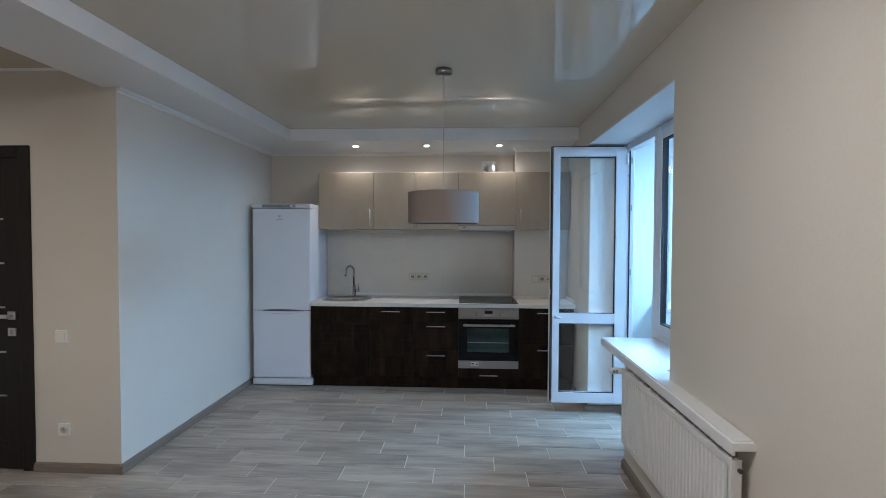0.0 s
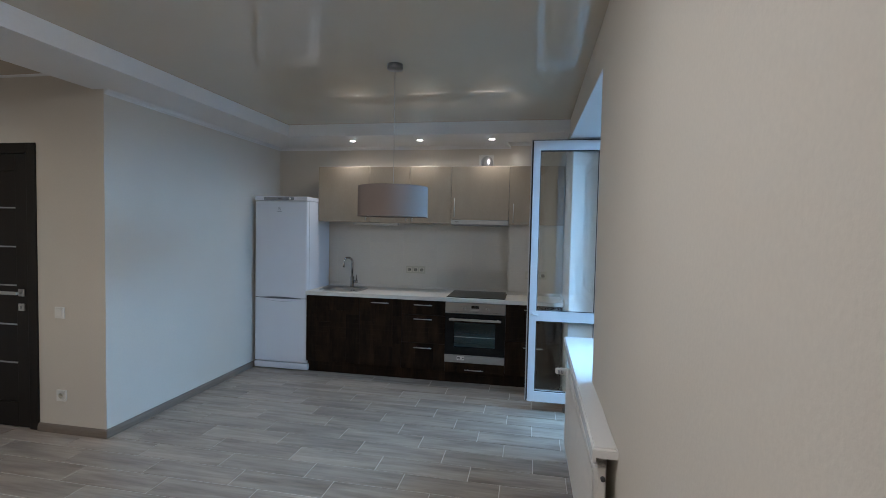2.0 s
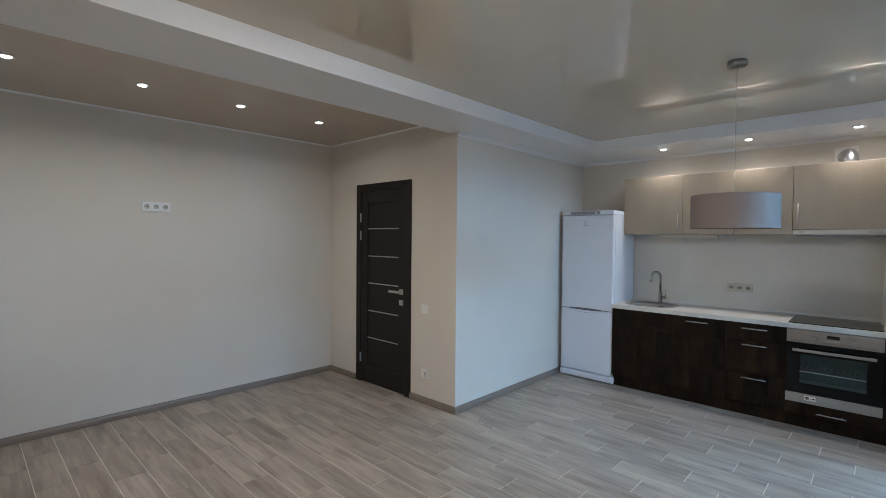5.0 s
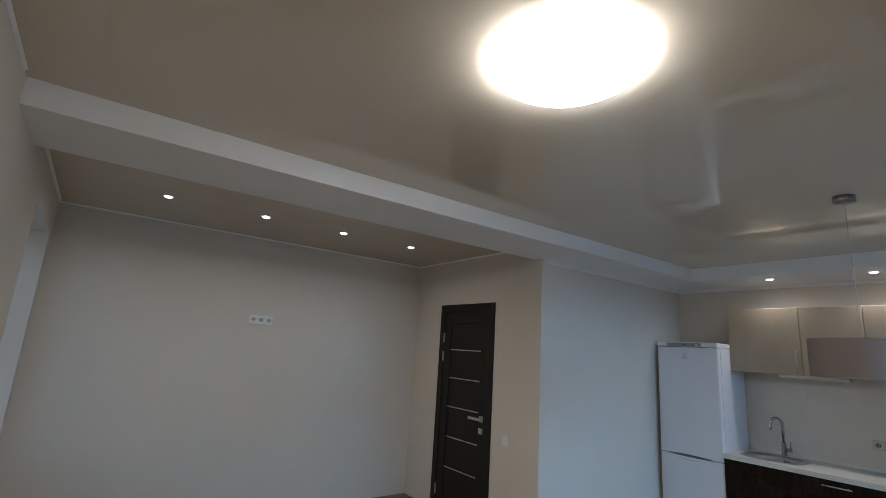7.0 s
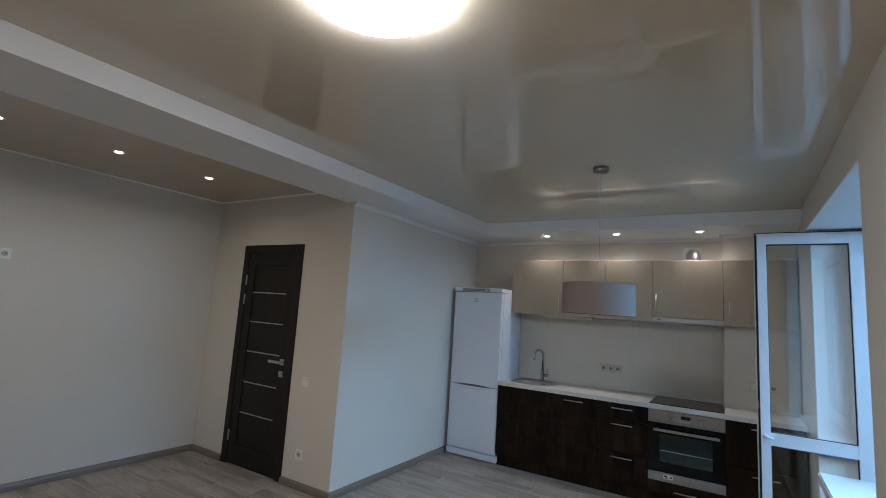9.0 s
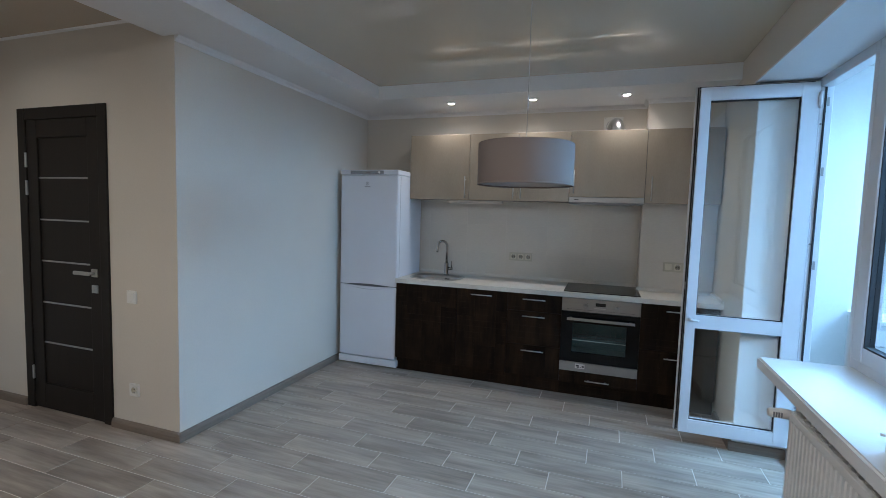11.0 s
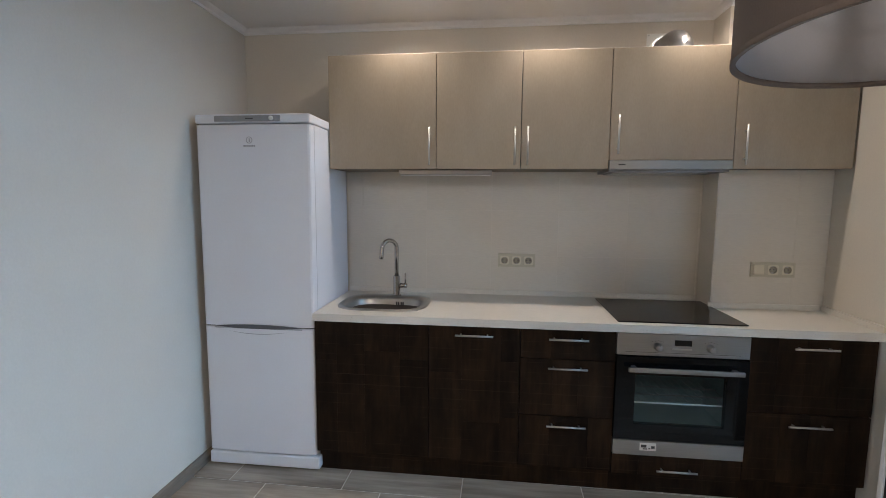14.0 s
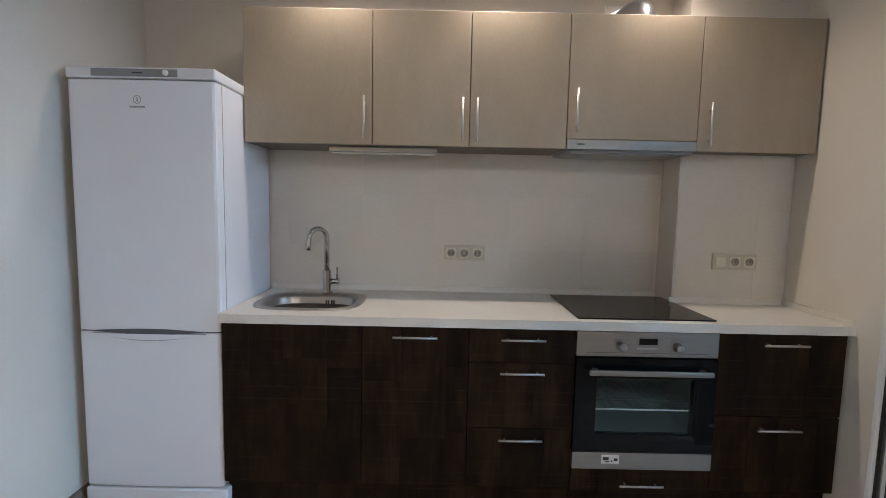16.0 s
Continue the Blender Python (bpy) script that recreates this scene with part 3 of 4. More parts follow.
def balcony_leaf():
    d = thing("balcony_door_leaf", (1.354, 4.068, 0.092), "white plastic balcony door standing open, glazed in two panes", "door")
    w, h, th, st, sr = 0.612, 2.2, 0.062, 0.058, 0.084

    def frame_box(b2, x0, x1, z0, z1, y0, y1, bev=0.0012):
        box(b2, x0, x1, y0, y1, z0, z1, bev)

    b2 = B()
    frame_box(b2, -w, -w + st, 0, h, 0, th)
    frame_box(b2, -sr, 0, 0, h, 0, th)
    frame_box(b2, -w + st, -sr, 0, 0.086, 0.0004, th - 0.0004)
    frame_box(b2, -w + st, -sr, h - 0.08, h, 0.0004, th - 0.0004)
    frame_box(b2, -w + st, -sr, 0.69, 0.776, 0.0004, th - 0.0004)
    part("frame", b2, PVC, d)
    for z0, z1 in ((0.086, 0.69), (0.776, h - 0.08)):
        b2 = B()
        g = 0.0045
        x0, x1 = -w + st, -sr
        box(b2, x0, x0 + g, 0.013, 0.03, z0, z1), box(b2, x1 - g, x1, 0.013, 0.03, z0, z1)
        box(b2, x0 + g, x1 - g, 0.0135, 0.0295, z0, z0 + g), box(b2, x0 + g, x1 - g, 0.013, th - 0.013, z1 - g, z1)
        gasket = part("gasket", b2, SEAL, d, "black rubber gasket")
        for y in (0.016, 0.04):
            pane = part("pane", box(B(), x0 + g, x1 - g, y, y + 0.004, z0 + g, z1 - g), GLASS, d, "clear glass")
            pane.visible_shadow = False
    # rebate, seal and lock strip on the free edge
    part("edge_seal", box(B(), -w - 0.004, -w, 0.02, 0.027, 0.01, h - 0.01), SEAL, d, "black rubber seal")
    part("lock_strip", box(B(), -w - 0.003, -w, 0.044, 0.058, 0.03, h - 0.03), STEEL, d, "steel lock strip")
    b2 = B()
    box(b2, -w - 0.02, -w + 0.006, th - 0.004, th + 0.016, -0.014, h + 0.018, 0.004)
    box(b2, -w + 0.006, 0, th - 0.003, th + 0.015, h - 0.008, h + 0.018, 0.004)
    box(b2, -w + 0.006, 0, th - 0.003, th + 0.015, -0.014, 0.008, 0.004)
    part("overlap_rim", b2, PVC, d)
    part("rim_seal", box(B(), -w - 0.011, -w - 0.003, th - 0.008, th - 0.0035, -0.01, h + 0.014), SEAL, d, "black rubber seal")
    part("top_seal", box(B(), -w, -0.01, th - 0.014, th - 0.0035, h + 0.0005, h + 0.015), SEAL, d, "black rubber seal")
    b2 = B()
    tube(b2, [(-w + 0.026, 0, 0.745), (-w + 0.026, -0.014, 0.745), (-w + 0.03, -0.024, 0.745), (-w + 0.075, -0.026, 0.742)], [0.013, 0.011, 0.009, 0.007], 10)
    part("handle", b2, PVC, d, "white lever handle")
    for z in (0.15, 2.05):
        part("hinge", tube(B(), [(0.006, -0.004, z), (0.006, -0.004, z + 0.09)], 0.009, 12), PVC, d)
    part("latch", box(B(), -w - 0.012, -w - 0.003, 0.04, 0.055, 0.93, 0.98, 0.003), STEEL, d, "steel latch roller")
    part("swing_hinge_leaf", box(B(), 0.0, 0.008, 0.01, th - 0.012, 0.02, h - 0.02), PVC, d)


balcony_leaf()


# window board
bm = B()
o = [(0.948, 1.725), (right_face(1.725), 1.725), (right_face(OPEN_Y0), OPEN_Y0), (FX + 0.01, OPEN_Y0), (FX + 0.01, 3.45), (0.98, 3.45)]
prism(bm, o, SILL_Z + 0.004, 0.8)
bmesh.ops.bevel(bm, geom=[e for e in bm.edges if abs(e.verts[0].co.z - 0.8) < 1e-4 and abs(e.verts[1].co.z - 0.8) < 1e-4], offset=0.008, segments=3, affect="EDGES")
prism(bm, [(0.948, 1.726), (0.96, 1.726), (0.992, 3.449), (0.98, 3.449)], SILL_Z - 0.012, SILL_Z + 0.0045)
tagged(part("window_sill", bm, SILL), "white plastic window board above the radiator", "window sill", kind="structure")


def radiator():
    r = thing("radiator", (0.958, 1.75, 0.262), "white ribbed panel radiator under the window board", "radiator")
    l, h = 1.18, 0.457
    b2 = B()
    n = 36
    prof = []
    for k in range(n):
        y0, y1 = 0.02 + k * (l - 0.04) / n, 0.02 + (k + 1) * (l - 0.04) / n
        q = (y1 - y0)
        prof += [(y0, 0.0), (y0 + 0.55 * q, 0.0), (y0 + 0.68 * q, 0.004), (y0 + 0.87 * q, 0.004)]
    prof += [(l - 0.02, 0.0)]
    lo = [b2.verts.new((d, y, 0.03)) for y, d in prof]
    hi = [b2.verts.new((d, y, h - 0.03)) for y, d in prof]
    for i in range(len(lo) - 1):
        b2.faces.new((lo[i + 1], lo[i], hi[i], hi[i + 1]))
    box(b2, 0.001, 0.02, 0, 0.02, 0, h, 0.003), box(b2, 0.001, 0.02, l - 0.02, l, 0, h, 0.003)
    box(b2, 0.001, 0.02, 0.02, l - 0.02, h - 0.03, h, 0.003), box(b2, 0.001, 0.02, 0.02, l - 0.02, 0, 0.03, 0.003)
    box(b2, 0.008, 0.02, 0.02, l - 0.02, 0.03, h - 0.03)
    part("front_panel", b2, RADIATOR, r)
    part("side_cover", box(B(), 0.012, 0.04, -0.002, 0.004, 0.02, h + 0.004, 0.002), RADIATOR, r)
    part("side_cover", box(B(), 0.012, 0.04, l - 0.004, l + 0.002, 0.02, h + 0.004, 0.002), RADIATOR, r)
    for k in range(23):
        part("grille_slat", box(B(), 0.022, 0.04, 0.02 + k * 0.0485, 0.04 + k * 0.0485, h - 0.012, h), RADIATOR, r)
    part("back_panel", box(B(), 0.025, 0.04, 0.01, l - 0.01, 0.0, h - 0.014), RADIATOR, r)
    part("vent_plug", tube(B(), [(0.03, -0.001, h - 0.035), (0.03, -0.014, h - 0.035)], 0.008, 10), INK, r, "dark vent plug")
    b2 = B()
    tube(b2, [(0.03, l, h - 0.03), (0.03, l + 0.05, h - 0.03)], 0.011, 12)
    part("valve", b2, CHROME, r, "nickel valve body")
    b2 = B()
    tube(b2, [(0.03, l + 0.05, h - 0.03), (0.02, l + 0.05, h - 0.03), (-0.01, l + 0.05, h - 0.03), (-0.05, l + 0.05, h - 0.03), (-0.058, l + 0.05, h - 0.03)], [0.014, 0.02, 0.021, 0.019, 0.014], 16)
    head = part("thermostat", b2, WHITE_PLASTIC, r, "white thermostat head")
    b2 = B()
    for k in range(4):
        box(b2, -0.045 + k * 0.009, -0.04 + k * 0.009, l + 0.027, l + 0.031, h - 0.04, h - 0.02)
    part("marking", b2, FRIDGE_GREY, head, "grey printed scale")
    part("pipe", tube(B(), [(0.03, l + 0.05, h - 0.03), (0.05, l + 0.05, h - 0.03), (0.094, l + 0.05, h - 0.03)], 0.009, 10), WHITE_PLASTIC, r)
    for y in (0.2, l - 0.2):
        part("bracket", box(B(), 0.04, 0.094, y, y + 0.04, 0.05, h - 0.05), RADIATOR, r)


radiator()


def sill_clip():
    c = thing("plastic_clip", (1.1, 2.53, 0.8), "small white plastic clip lying on the window board", "clip")
    b2 = B()
    box(b2, 0, 0.05, 0, 0.014, 0, 0.008, 0.002)
    part("base", b2, WHITE_PLASTIC, c)
    part("tongue", tube(B(), [(0.008, 0.007, 0.006), (-0.012, 0.012, 0.018), (-0.03, 0.018, 0.02)], 0.005, 8), WHITE_PLASTIC, c)


sill_clip()


def loggia_cabinet():
    c = thing("loggia_cabinet", (1.95, 4.6, -0.03), "low white two-door cabinet standing on the loggia", "cabinet")
    part("body", box(B(), 0, 0.58, 0.02, 0.345, 0.06, 0.84), PVC, c)
    part("plinth", box(B(), 0.01, 0.57, 0.05, 0.345, 0, 0.058), PVC, c)
    part("top", box(B(), -0.01, 0.59, -0.012, 0.348, 0.842, 0.872, 0.004), SILL, c)
    for z0, z1 in ((0.07, 0.69), (0.7, 0.838)):
        for x0 in (0.003, 0.292):
            d = part("door" if z1 < 0.7 else "drawer", box(B(), x0, x0 + 0.285, 0, 0.018, z0, z1, 0.002), PVC, c)
            part("handle", tube(B(), [(x0 + 0.08, -0.02, z1 - 0.05), (x0 + 0.205, -0.02, z1 - 0.05)], 0.005, 8), CHROME, d, "steel bar handle")


loggia_cabinet()


# ---- interior door ----
def interior_door():
    d = thing("door_1", (-3.643, DOOR_WALL, 0), "closed dark wenge door with five metal strips in its casing", "door", kind="structure")
    w, h = 0.86, 2.098
    b2 = B()
    box(b2, 0, 0.078, -0.012, 0.06, 0, h, 0.004)
    box(b2, w - 0.078, w, -0.012, 0.06, 0, h, 0.004)
    box(b2, 0.078, w - 0.078, -0.0115, 0.06, h - 0.078, h, 0.004)
    part("casing", b2, DOOR_WOOD, d)
    x0, x1 = 0.08, w - 0.08
    b2 = B()
    box(b2, x0, x0 + 0.105, -0.004, 0.034, 0.008, h - 0.08, 0.003)
    box(b2, x1 - 0.105, x1, -0.004, 0.034, 0.008, h - 0.08, 0.003)
    box(b2, x0 + 0.105, x1 - 0.105, -0.0035, 0.034, h - 0.2, h - 0.08, 0.003)
    box(b2, x0 + 0.105, x1 - 0.105, -0.0035, 0.034, 0.008, 0.19, 0.003)
    leaf = part("leaf", b2, DOOR_WOOD, d)
    levels = [0.19, 0.485, 0.77, 1.06, 1.345, 1.63, h - 0.2]
    for z0, z1 in zip(levels, levels[1:]):
        part("panel", box(B(), x0 + 0.105, x1 - 0.105, 0.006, 0.03, z0 + (0.005 if z0 > 0.2 else 0), z1 - (0.005 if z1 < 1.8 else 0), 0.003), DOOR_WOOD, leaf)
    for z in levels[1:-1]:
        part("strip", box(B(), x0 + 0.105, x1 - 0.105, 0.003, 0.02, z - 0.005, z + 0.005), ALU, leaf, "matt aluminium strip")
    for z in (1.7, 1.51, 0.21):
        part("hinge", box(B(), 0.074, 0.086, -0.018, -0.004, z, z + 0.1, 0.003), CHROME, d, "chrome hinge")
    b2 = B()
    hx = 0.725
    box(b2, hx - 0.026, hx + 0.026, -0.014, -0.004, 0.984, 1.036, 0.002)
    tube(b2, [(hx, -0.014, 1.01), (hx, -0.05, 1.01)], 0.01, 12)
    box(b2, hx - 0.135, hx + 0.012, -0.058, -0.046, 0.998, 1.022, 0.003)
    part("lever_handle", b2, CHROME, d, "satin chrome lever on a square plate")
    b2 = B()
    box(b2, hx - 0.026, hx + 0.026, -0.014, -0.004, 0.878, 0.93, 0.002)
    box(b2, hx - 0.005, hx + 0.005, -0.026, -0.014, 0.892, 0.916, 0.002)
    part("thumb_turn", b2, CHROME, d, "satin chrome privacy lock")


interior_door()


# ---- sockets and switches ----
def wall_plate(name, m, gangs, label, mat, size=0.0745):
    """A row of gangs: s for a socket, b for a plain switch. Built facing -y, with its centre at the origin."""
    p = new(name)
    p.empty_display_size = 0.03
    p.matrix_basis = m
    tagged(p, label, "socket" if "s" in gangs else "switch")
    n = len(gangs)
    w = size * 0.955 * n + 0.006
    b2 = B()
    hh = size / 2 + 0.003
    box(b2, -w / 2, w / 2, -0.0012, 0, -hh, hh)
    for z0, z1 in ((-hh, -0.0268), (0.0268, hh)):
        box(b2, -w / 2, w / 2, -0.0125, -0.0013, z0, z1, 0.0018)
    for k in range(n + 1):
        x0 = -w / 2 if k == 0 else (k - n / 2) * size * 0.955 - (size * 0.955 - 0.0536) / 2
        x1 = w / 2 if k == n else (k - n / 2) * size * 0.955 + (size * 0.955 - 0.0536) / 2
        box(b2, x0, x1, -0.0122, -0.0013, -0.0268, 0.0268, 0.0012)
    part("cover_frame", b2, IVORY_FRAME if mat is IVORY else mat, p)
    for k, g in enumerate(gangs):
        cx = (k - (n - 1) / 2) * size * 0.955
        if g == "s":
            b2 = B()
            m4 = 32
            sq, rim, low, mid = [], [], [], []
            for q in range(m4):
                a = 2 * math.pi * (q + 0.5) / m4
                c, d = math.cos(a), math.sin(a)
                f = 0.0262 / max(abs(c), abs(d))
                sq.append(b2.verts.new((cx + f * c, -0.0142, f * d)))
                rim.append(b2.verts.new((cx + 0.0205 * c, -0.0146, 0.0205 * d)))
                low.append(b2.verts.new((cx + 0.0198 * c, -0.0016, 0.0198 * d)))
            for q in range(m4):
                z = (q + 1) % m4
                b2.faces.new((sq[q], sq[z], rim[z], rim[q]))
                b2.faces.new((rim[q], rim[z], low[z], low[q]))
            bmesh.ops.recalc_face_normals(b2, faces=b2.faces[:])
            face = part("socket_face", b2, mat, p)
            well = lathe(B(), [(0.0, -0.0016), (0.0192, -0.0016), (0.0197, -0.003), (0.0197, -0.0138), (0.0201, -0.0138), (0.0201, -0.0014), (0.0, -0.0014)], (cx, 0, 0), 28, "y")
            # the recess shade is put into the colour of the well
            part("socket_well", well, WELL_SHADE if mat is IVORY else IVORY_FRAME, face, "socket recess with its shade painted in darker")
            for u in (-1, 1):
                # dark discs stand in for the shade in the pin holes
                part("pin_hole", tube(B(), [(cx + u * 0.0095, -0.0016, 0), (cx + u * 0.0095, -0.0024, 0)], 0.0036, 8), INK, face, "dark disc for the shade in a pin hole")
                part("earth_clip", box(B(), cx - 0.003, cx + 0.003, -0.0125, -0.0017, u * 0.0165 - 0.0022, u * 0.0165 + 0.0022), CHROME, face, "metal earth clip")
        else:
            part("rocker", box(B(), cx - 0.0262, cx + 0.0262, -0.0155, -0.0013, -0.0262, 0.0262, 0.002), mat, p)
    return p


wall_plate("socket_strip", pose(-0.527, BACK - 0.0078, 1.074), "sss", "ivory triple socket on the tiled splashback", IVORY)
wall_plate("socket_strip", pose(0.81, 5.05 - 0.0078, 1.076), "bss", "ivory switch with two sockets above the worktop", IVORY)
wall_plate("socket_strip", pose(LEFT, 1.098, 1.79, 0, 0, 90), "sss", "white triple socket high on the living room wall", WHITE_PLASTIC)
wall_plate("light_switch", pose(-2.59, DOOR_WALL, 0.88), "b", "white light switch on the wall beside the door", WHITE_PLASTIC)
wall_plate("wall_socket", pose(-2.584, DOOR_WALL, 0.275), "s", "white single socket low beside the door", WHITE_PLASTIC)


# ---- fridge ----
def fridge():
    f = thing("fridge", (-2.165, 4.645, 0), "tall white two-door fridge freezer beside the kitchen units", "fridge")
    w = 0.597
    b2 = B()
    box(b2, 0.004, w - 0.004, 0.066, 0.575, 0.03, 1.805, 0.006)
    part("cabinet", b2, FRIDGE, f)
    # seal coloured darker to paint the shade between door and cabinet
    part("door_seal", box(B(), 0.005, w - 0.005, 0.052, 0.068, 0.095, 1.795), RECESS_DARK, f, "door seal darkened for the shade in the door gap")

    def door(z0, z1, name):
        d2 = B()
        n = 24
        outline = [(0, 0.053), (0, 0.012), (0.004, 0.004), (0.014, 0.0)]
        for k in range(1, n):
            x = 0.014 + (w - 0.028) * k / n
            outline.append((x, -0.007 * (1 - ((x - w / 2) / (w / 2)) ** 2)))
        outline += [(w - 0.014, 0.0), (w - 0.004, 0.004), (w, 0.012), (w, 0.053)]
        prism(d2, outline, z0, z1)
        return part(name, d2, FRIDGE, f)

    upper = door(0.775, 1.798, "upper_door")
    lower = door(0.09, 0.768, "lower_door")
    # the curved grip between the doors: dark and grey lenses paint in the hollow's shade, with a lens-shaped lip above
    # the freezer door
    def lens(zc, up, down, depth, name, mat, par, label=""):
        b3 = B()
        n = 20
        top, bot = [], []
        for k in range(n + 1):
            u = k / n
            x = 0.06 + (w - 0.12) * u
            s = math.sin(math.pi * u)
            top.append((x, zc + up * s))
            bot.append((x, zc - down * s))
        pts = top + bot[-2:0:-1]
        a = [b3.verts.new((x, -0.008 - depth, z)) for x, z in pts]
        c = [b3.verts.new((x, 0.03, z)) for x, z in pts]
        b3.faces.new(a), b3.faces.new(c[::-1])
        for i in range(len(a)):
            b3.faces.new((a[i], c[i], c[(i + 1) % len(a)], a[(i + 1) % len(a)]))
        bmesh.ops.recalc_face_normals(b3, faces=b3.faces[:])
        return part(name, b3, mat, par, label)

    lens(0.7745, 0.011, 0.013, 0.0045, "grip_recess", RECESS_DARK, upper, "dark lens painted for the shade in the grip")
    lens(0.766, 0.002, 0.032, 0.0035, "grip_lip", GRIP_SHADE, lower, "grey lens painted for the shade in the curved grip")
    lens(0.7635, 0.0005, 0.0245, 0.006, "grip_inset", FRIDGE, lower)
    # dark filler strip paints the shade in the door gap
    part("gap", box(B(), 0.006, w - 0.006, 0.012, 0.05, 0.768, 0.775), SEAL, f, "dark strip for the shade in the gap between the doors")
    b2 = B()
    box(b2, -0.001, w + 0.001, -0.004, 0.577, 1.805, 1.85, 0.008, 3)
    part("top_cap", b2, FRIDGE, f)
    panel = part("control_panel", box(B(), 0.105, 0.45, -0.008, -0.003, 1.812, 1.842, 0.002), FRIDGE_GREY, f, "grey control strip")
    part("knob", lathe(B(), [(0.011, -0.008), (0.011, -0.015), (0.009, -0.017), (0.0, -0.017)], (0.405, 0, 1.827), 20, "y"), WHITE_PLASTIC, panel, "white thermostat knob")
    part("marking", box(B(), 0.27, 0.31, -0.0086, -0.0078, 1.824, 1.829), INK, panel, "dark printed marks")
    b2 = B()
    box(b2, -0.002, w + 0.014, -0.006, 0.05, 0.012, 0.078, 0.008, 3)
    part("plinth", b2, FRIDGE, f)
    part("foot", tube(B(), [(0.05, 0.1, 0), (0.05, 0.1, 0.034)], 0.02, 12), SEAL, f)
    part("foot", tube(B(), [(w - 0.05, 0.1, 0), (w - 0.05, 0.1, 0.034)], 0.02, 12), SEAL, f)
    part("foot", tube(B(), [(0.05, 0.52, 0), (0.05, 0.52, 0.034)], 0.02, 12), SEAL, f)
    part("foot", tube(B(), [(w - 0.05, 0.52, 0), (w - 0.05, 0.52, 0.034)], 0.02, 12), SEAL, f)
    # plain emblem: a ring with a bar, and a short bar below it
    b2 = B()
    ring_o, ring_i = [], []
    for k in range(28):
        a = 2 * math.pi * k / 28
        ring_o.append(b2.verts.new((0.287 + 0.0165 * math.cos(a), -0.0082, 1.722 + 0.0165 * math.sin(a))))
        ring_i.append(b2.verts.new((0.287 + 0.0135 * math.cos(a), -0.0082, 1.722 + 0.0135 * math.sin(a))))
    for k in range(28):
        b2.faces.new((ring_o[k], ring_o[(k + 1) % 28], ring_i[(k + 1) % 28], ring_i[k]))
    box(b2, 0.2852, 0.2888, -0.0085, -0.007, 1.713, 1.731)
    for k in range(7):
        box(b2, 0.256 + k * 0.009, 0.2625 + k * 0.009, -0.0082, -0.006, 1.69, 1.697)
    part("emblem", b2, FRIDGE_GREY, upper, "grey printed emblem")


fridge()


# ---- kitchen units ----
FRONT, UP_FRONT, TOP = 4.637, 4.908, 0.824


def bar_handle(parent, x, y, z, length, upright):
    b2 = B()
    off, r = 0.027, 0.005
    s = length / 2
    if upright:
        tube(b2, [(x, y - off, z - s), (x, y - off, z + s)], r, 12)
        for q in (-s * 0.7, s * 0.7):
            tube(b2, [(x, y, z + q), (x, y - off, z + q)], 0.004, 8)
    else:
        tube(b2, [(x - s, y - off, z), (x + s, y - off, z)], r, 12)
        for q in (-s * 0.7, s * 0.7):
            tube(b2, [(x + q, y, z), (x + q, y - off, z)], 0.004, 8)
    return part("handle", b2, CHROME, parent, "satin steel bar handle")


def grooved_front(x0, x1, z0, z1, parent, name, seed):
    """A dark front faced with boards of uneven width, jointed up and across."""
    r = random.Random(seed)
    b2 = B()
    th = 0.018
    box(b2, x0, x1, 0.0012, th, z0, z1, 0.0015, 1)
    ob = part(name, b2, WENGE, parent)
    x = x0
    while x < x1 - 0.001:
        xe = x + r.uniform(0.1, 0.2)
        if x1 - xe < 0.07:
            xe = x1
        z = z0
        while z < z1 - 0.001:
            ze = z + r.uniform(0.2, 0.55)
            if z1 - ze < 0.12:
                ze = z1
            b3 = box(B(), x + (0.0004 if x > x0 else 0.0008), xe - (0.0004 if xe < x1 else 0.0008), r.uniform(0, 0.0003), 0.0014, z + (0.0004 if z > z0 else 0.0008), ze - (0.0004 if ze < z1 else 0.0008))
            part("board", b3, WENGE, ob)
            z = ze
        x = xe
    return ob


def base_unit(x0, x1, fronts, label, seed, deep=0.56, hollow=False):
    """fronts: rows of (z0, z1, name, handle height or None)."""
    u = thing("base_cabinet", (x0, FRONT, 0), label, "cabinet", "kitchen base units")
    w = x1 - x0
    b2 = B()
    if hollow:
        box(b2, 0.001, w - 0.001, 0.02, deep, 0.115, 0.213)
        box(b2, 0.001, 0.0095, 0.02, deep, 0.213, TOP - 0.001), box(b2, w - 0.0095, w - 0.001, 0.02, deep, 0.213, TOP - 0.001)
        box(b2, 0.0095, w - 0.0095, deep - 0.01, deep, 0.213, TOP - 0.001)
    else:
        box(b2, 0.001, w - 0.001, 0.02, deep, 0.115, TOP - 0.001)
    part("body", b2, CARCASS, u)
    part("plinth", box(B(), 0.0, w, 0.045, 0.06, 0.0, 0.113), WENGE, u)
    for i, (z0, z1, name, hz) in enumerate(fronts):
        fr = grooved_front(0.0015, w - 0.0015, z0, z1, u, name, seed + i)
        if hz:
            bar_handle(fr, w / 2, 0, hz, 0.185, False)
    return u


base_unit(-1.565, -0.975, [(0.12, 0.82, "door", None)], "dark wenge sink cabinet with a plain door", 1)
base_unit(-0.975, -0.525, [(0.12, 0.82, "door", 0.777)], "dark wenge cabinet with one tall door", 5)
base_unit(-0.525, -0.075, [(0.12, 0.384, "drawer", 0.342), (0.387, 0.67, "drawer", 0.632), (0.673, 0.82, "drawer", 0.775)], "dark wenge unit with three drawers", 9)
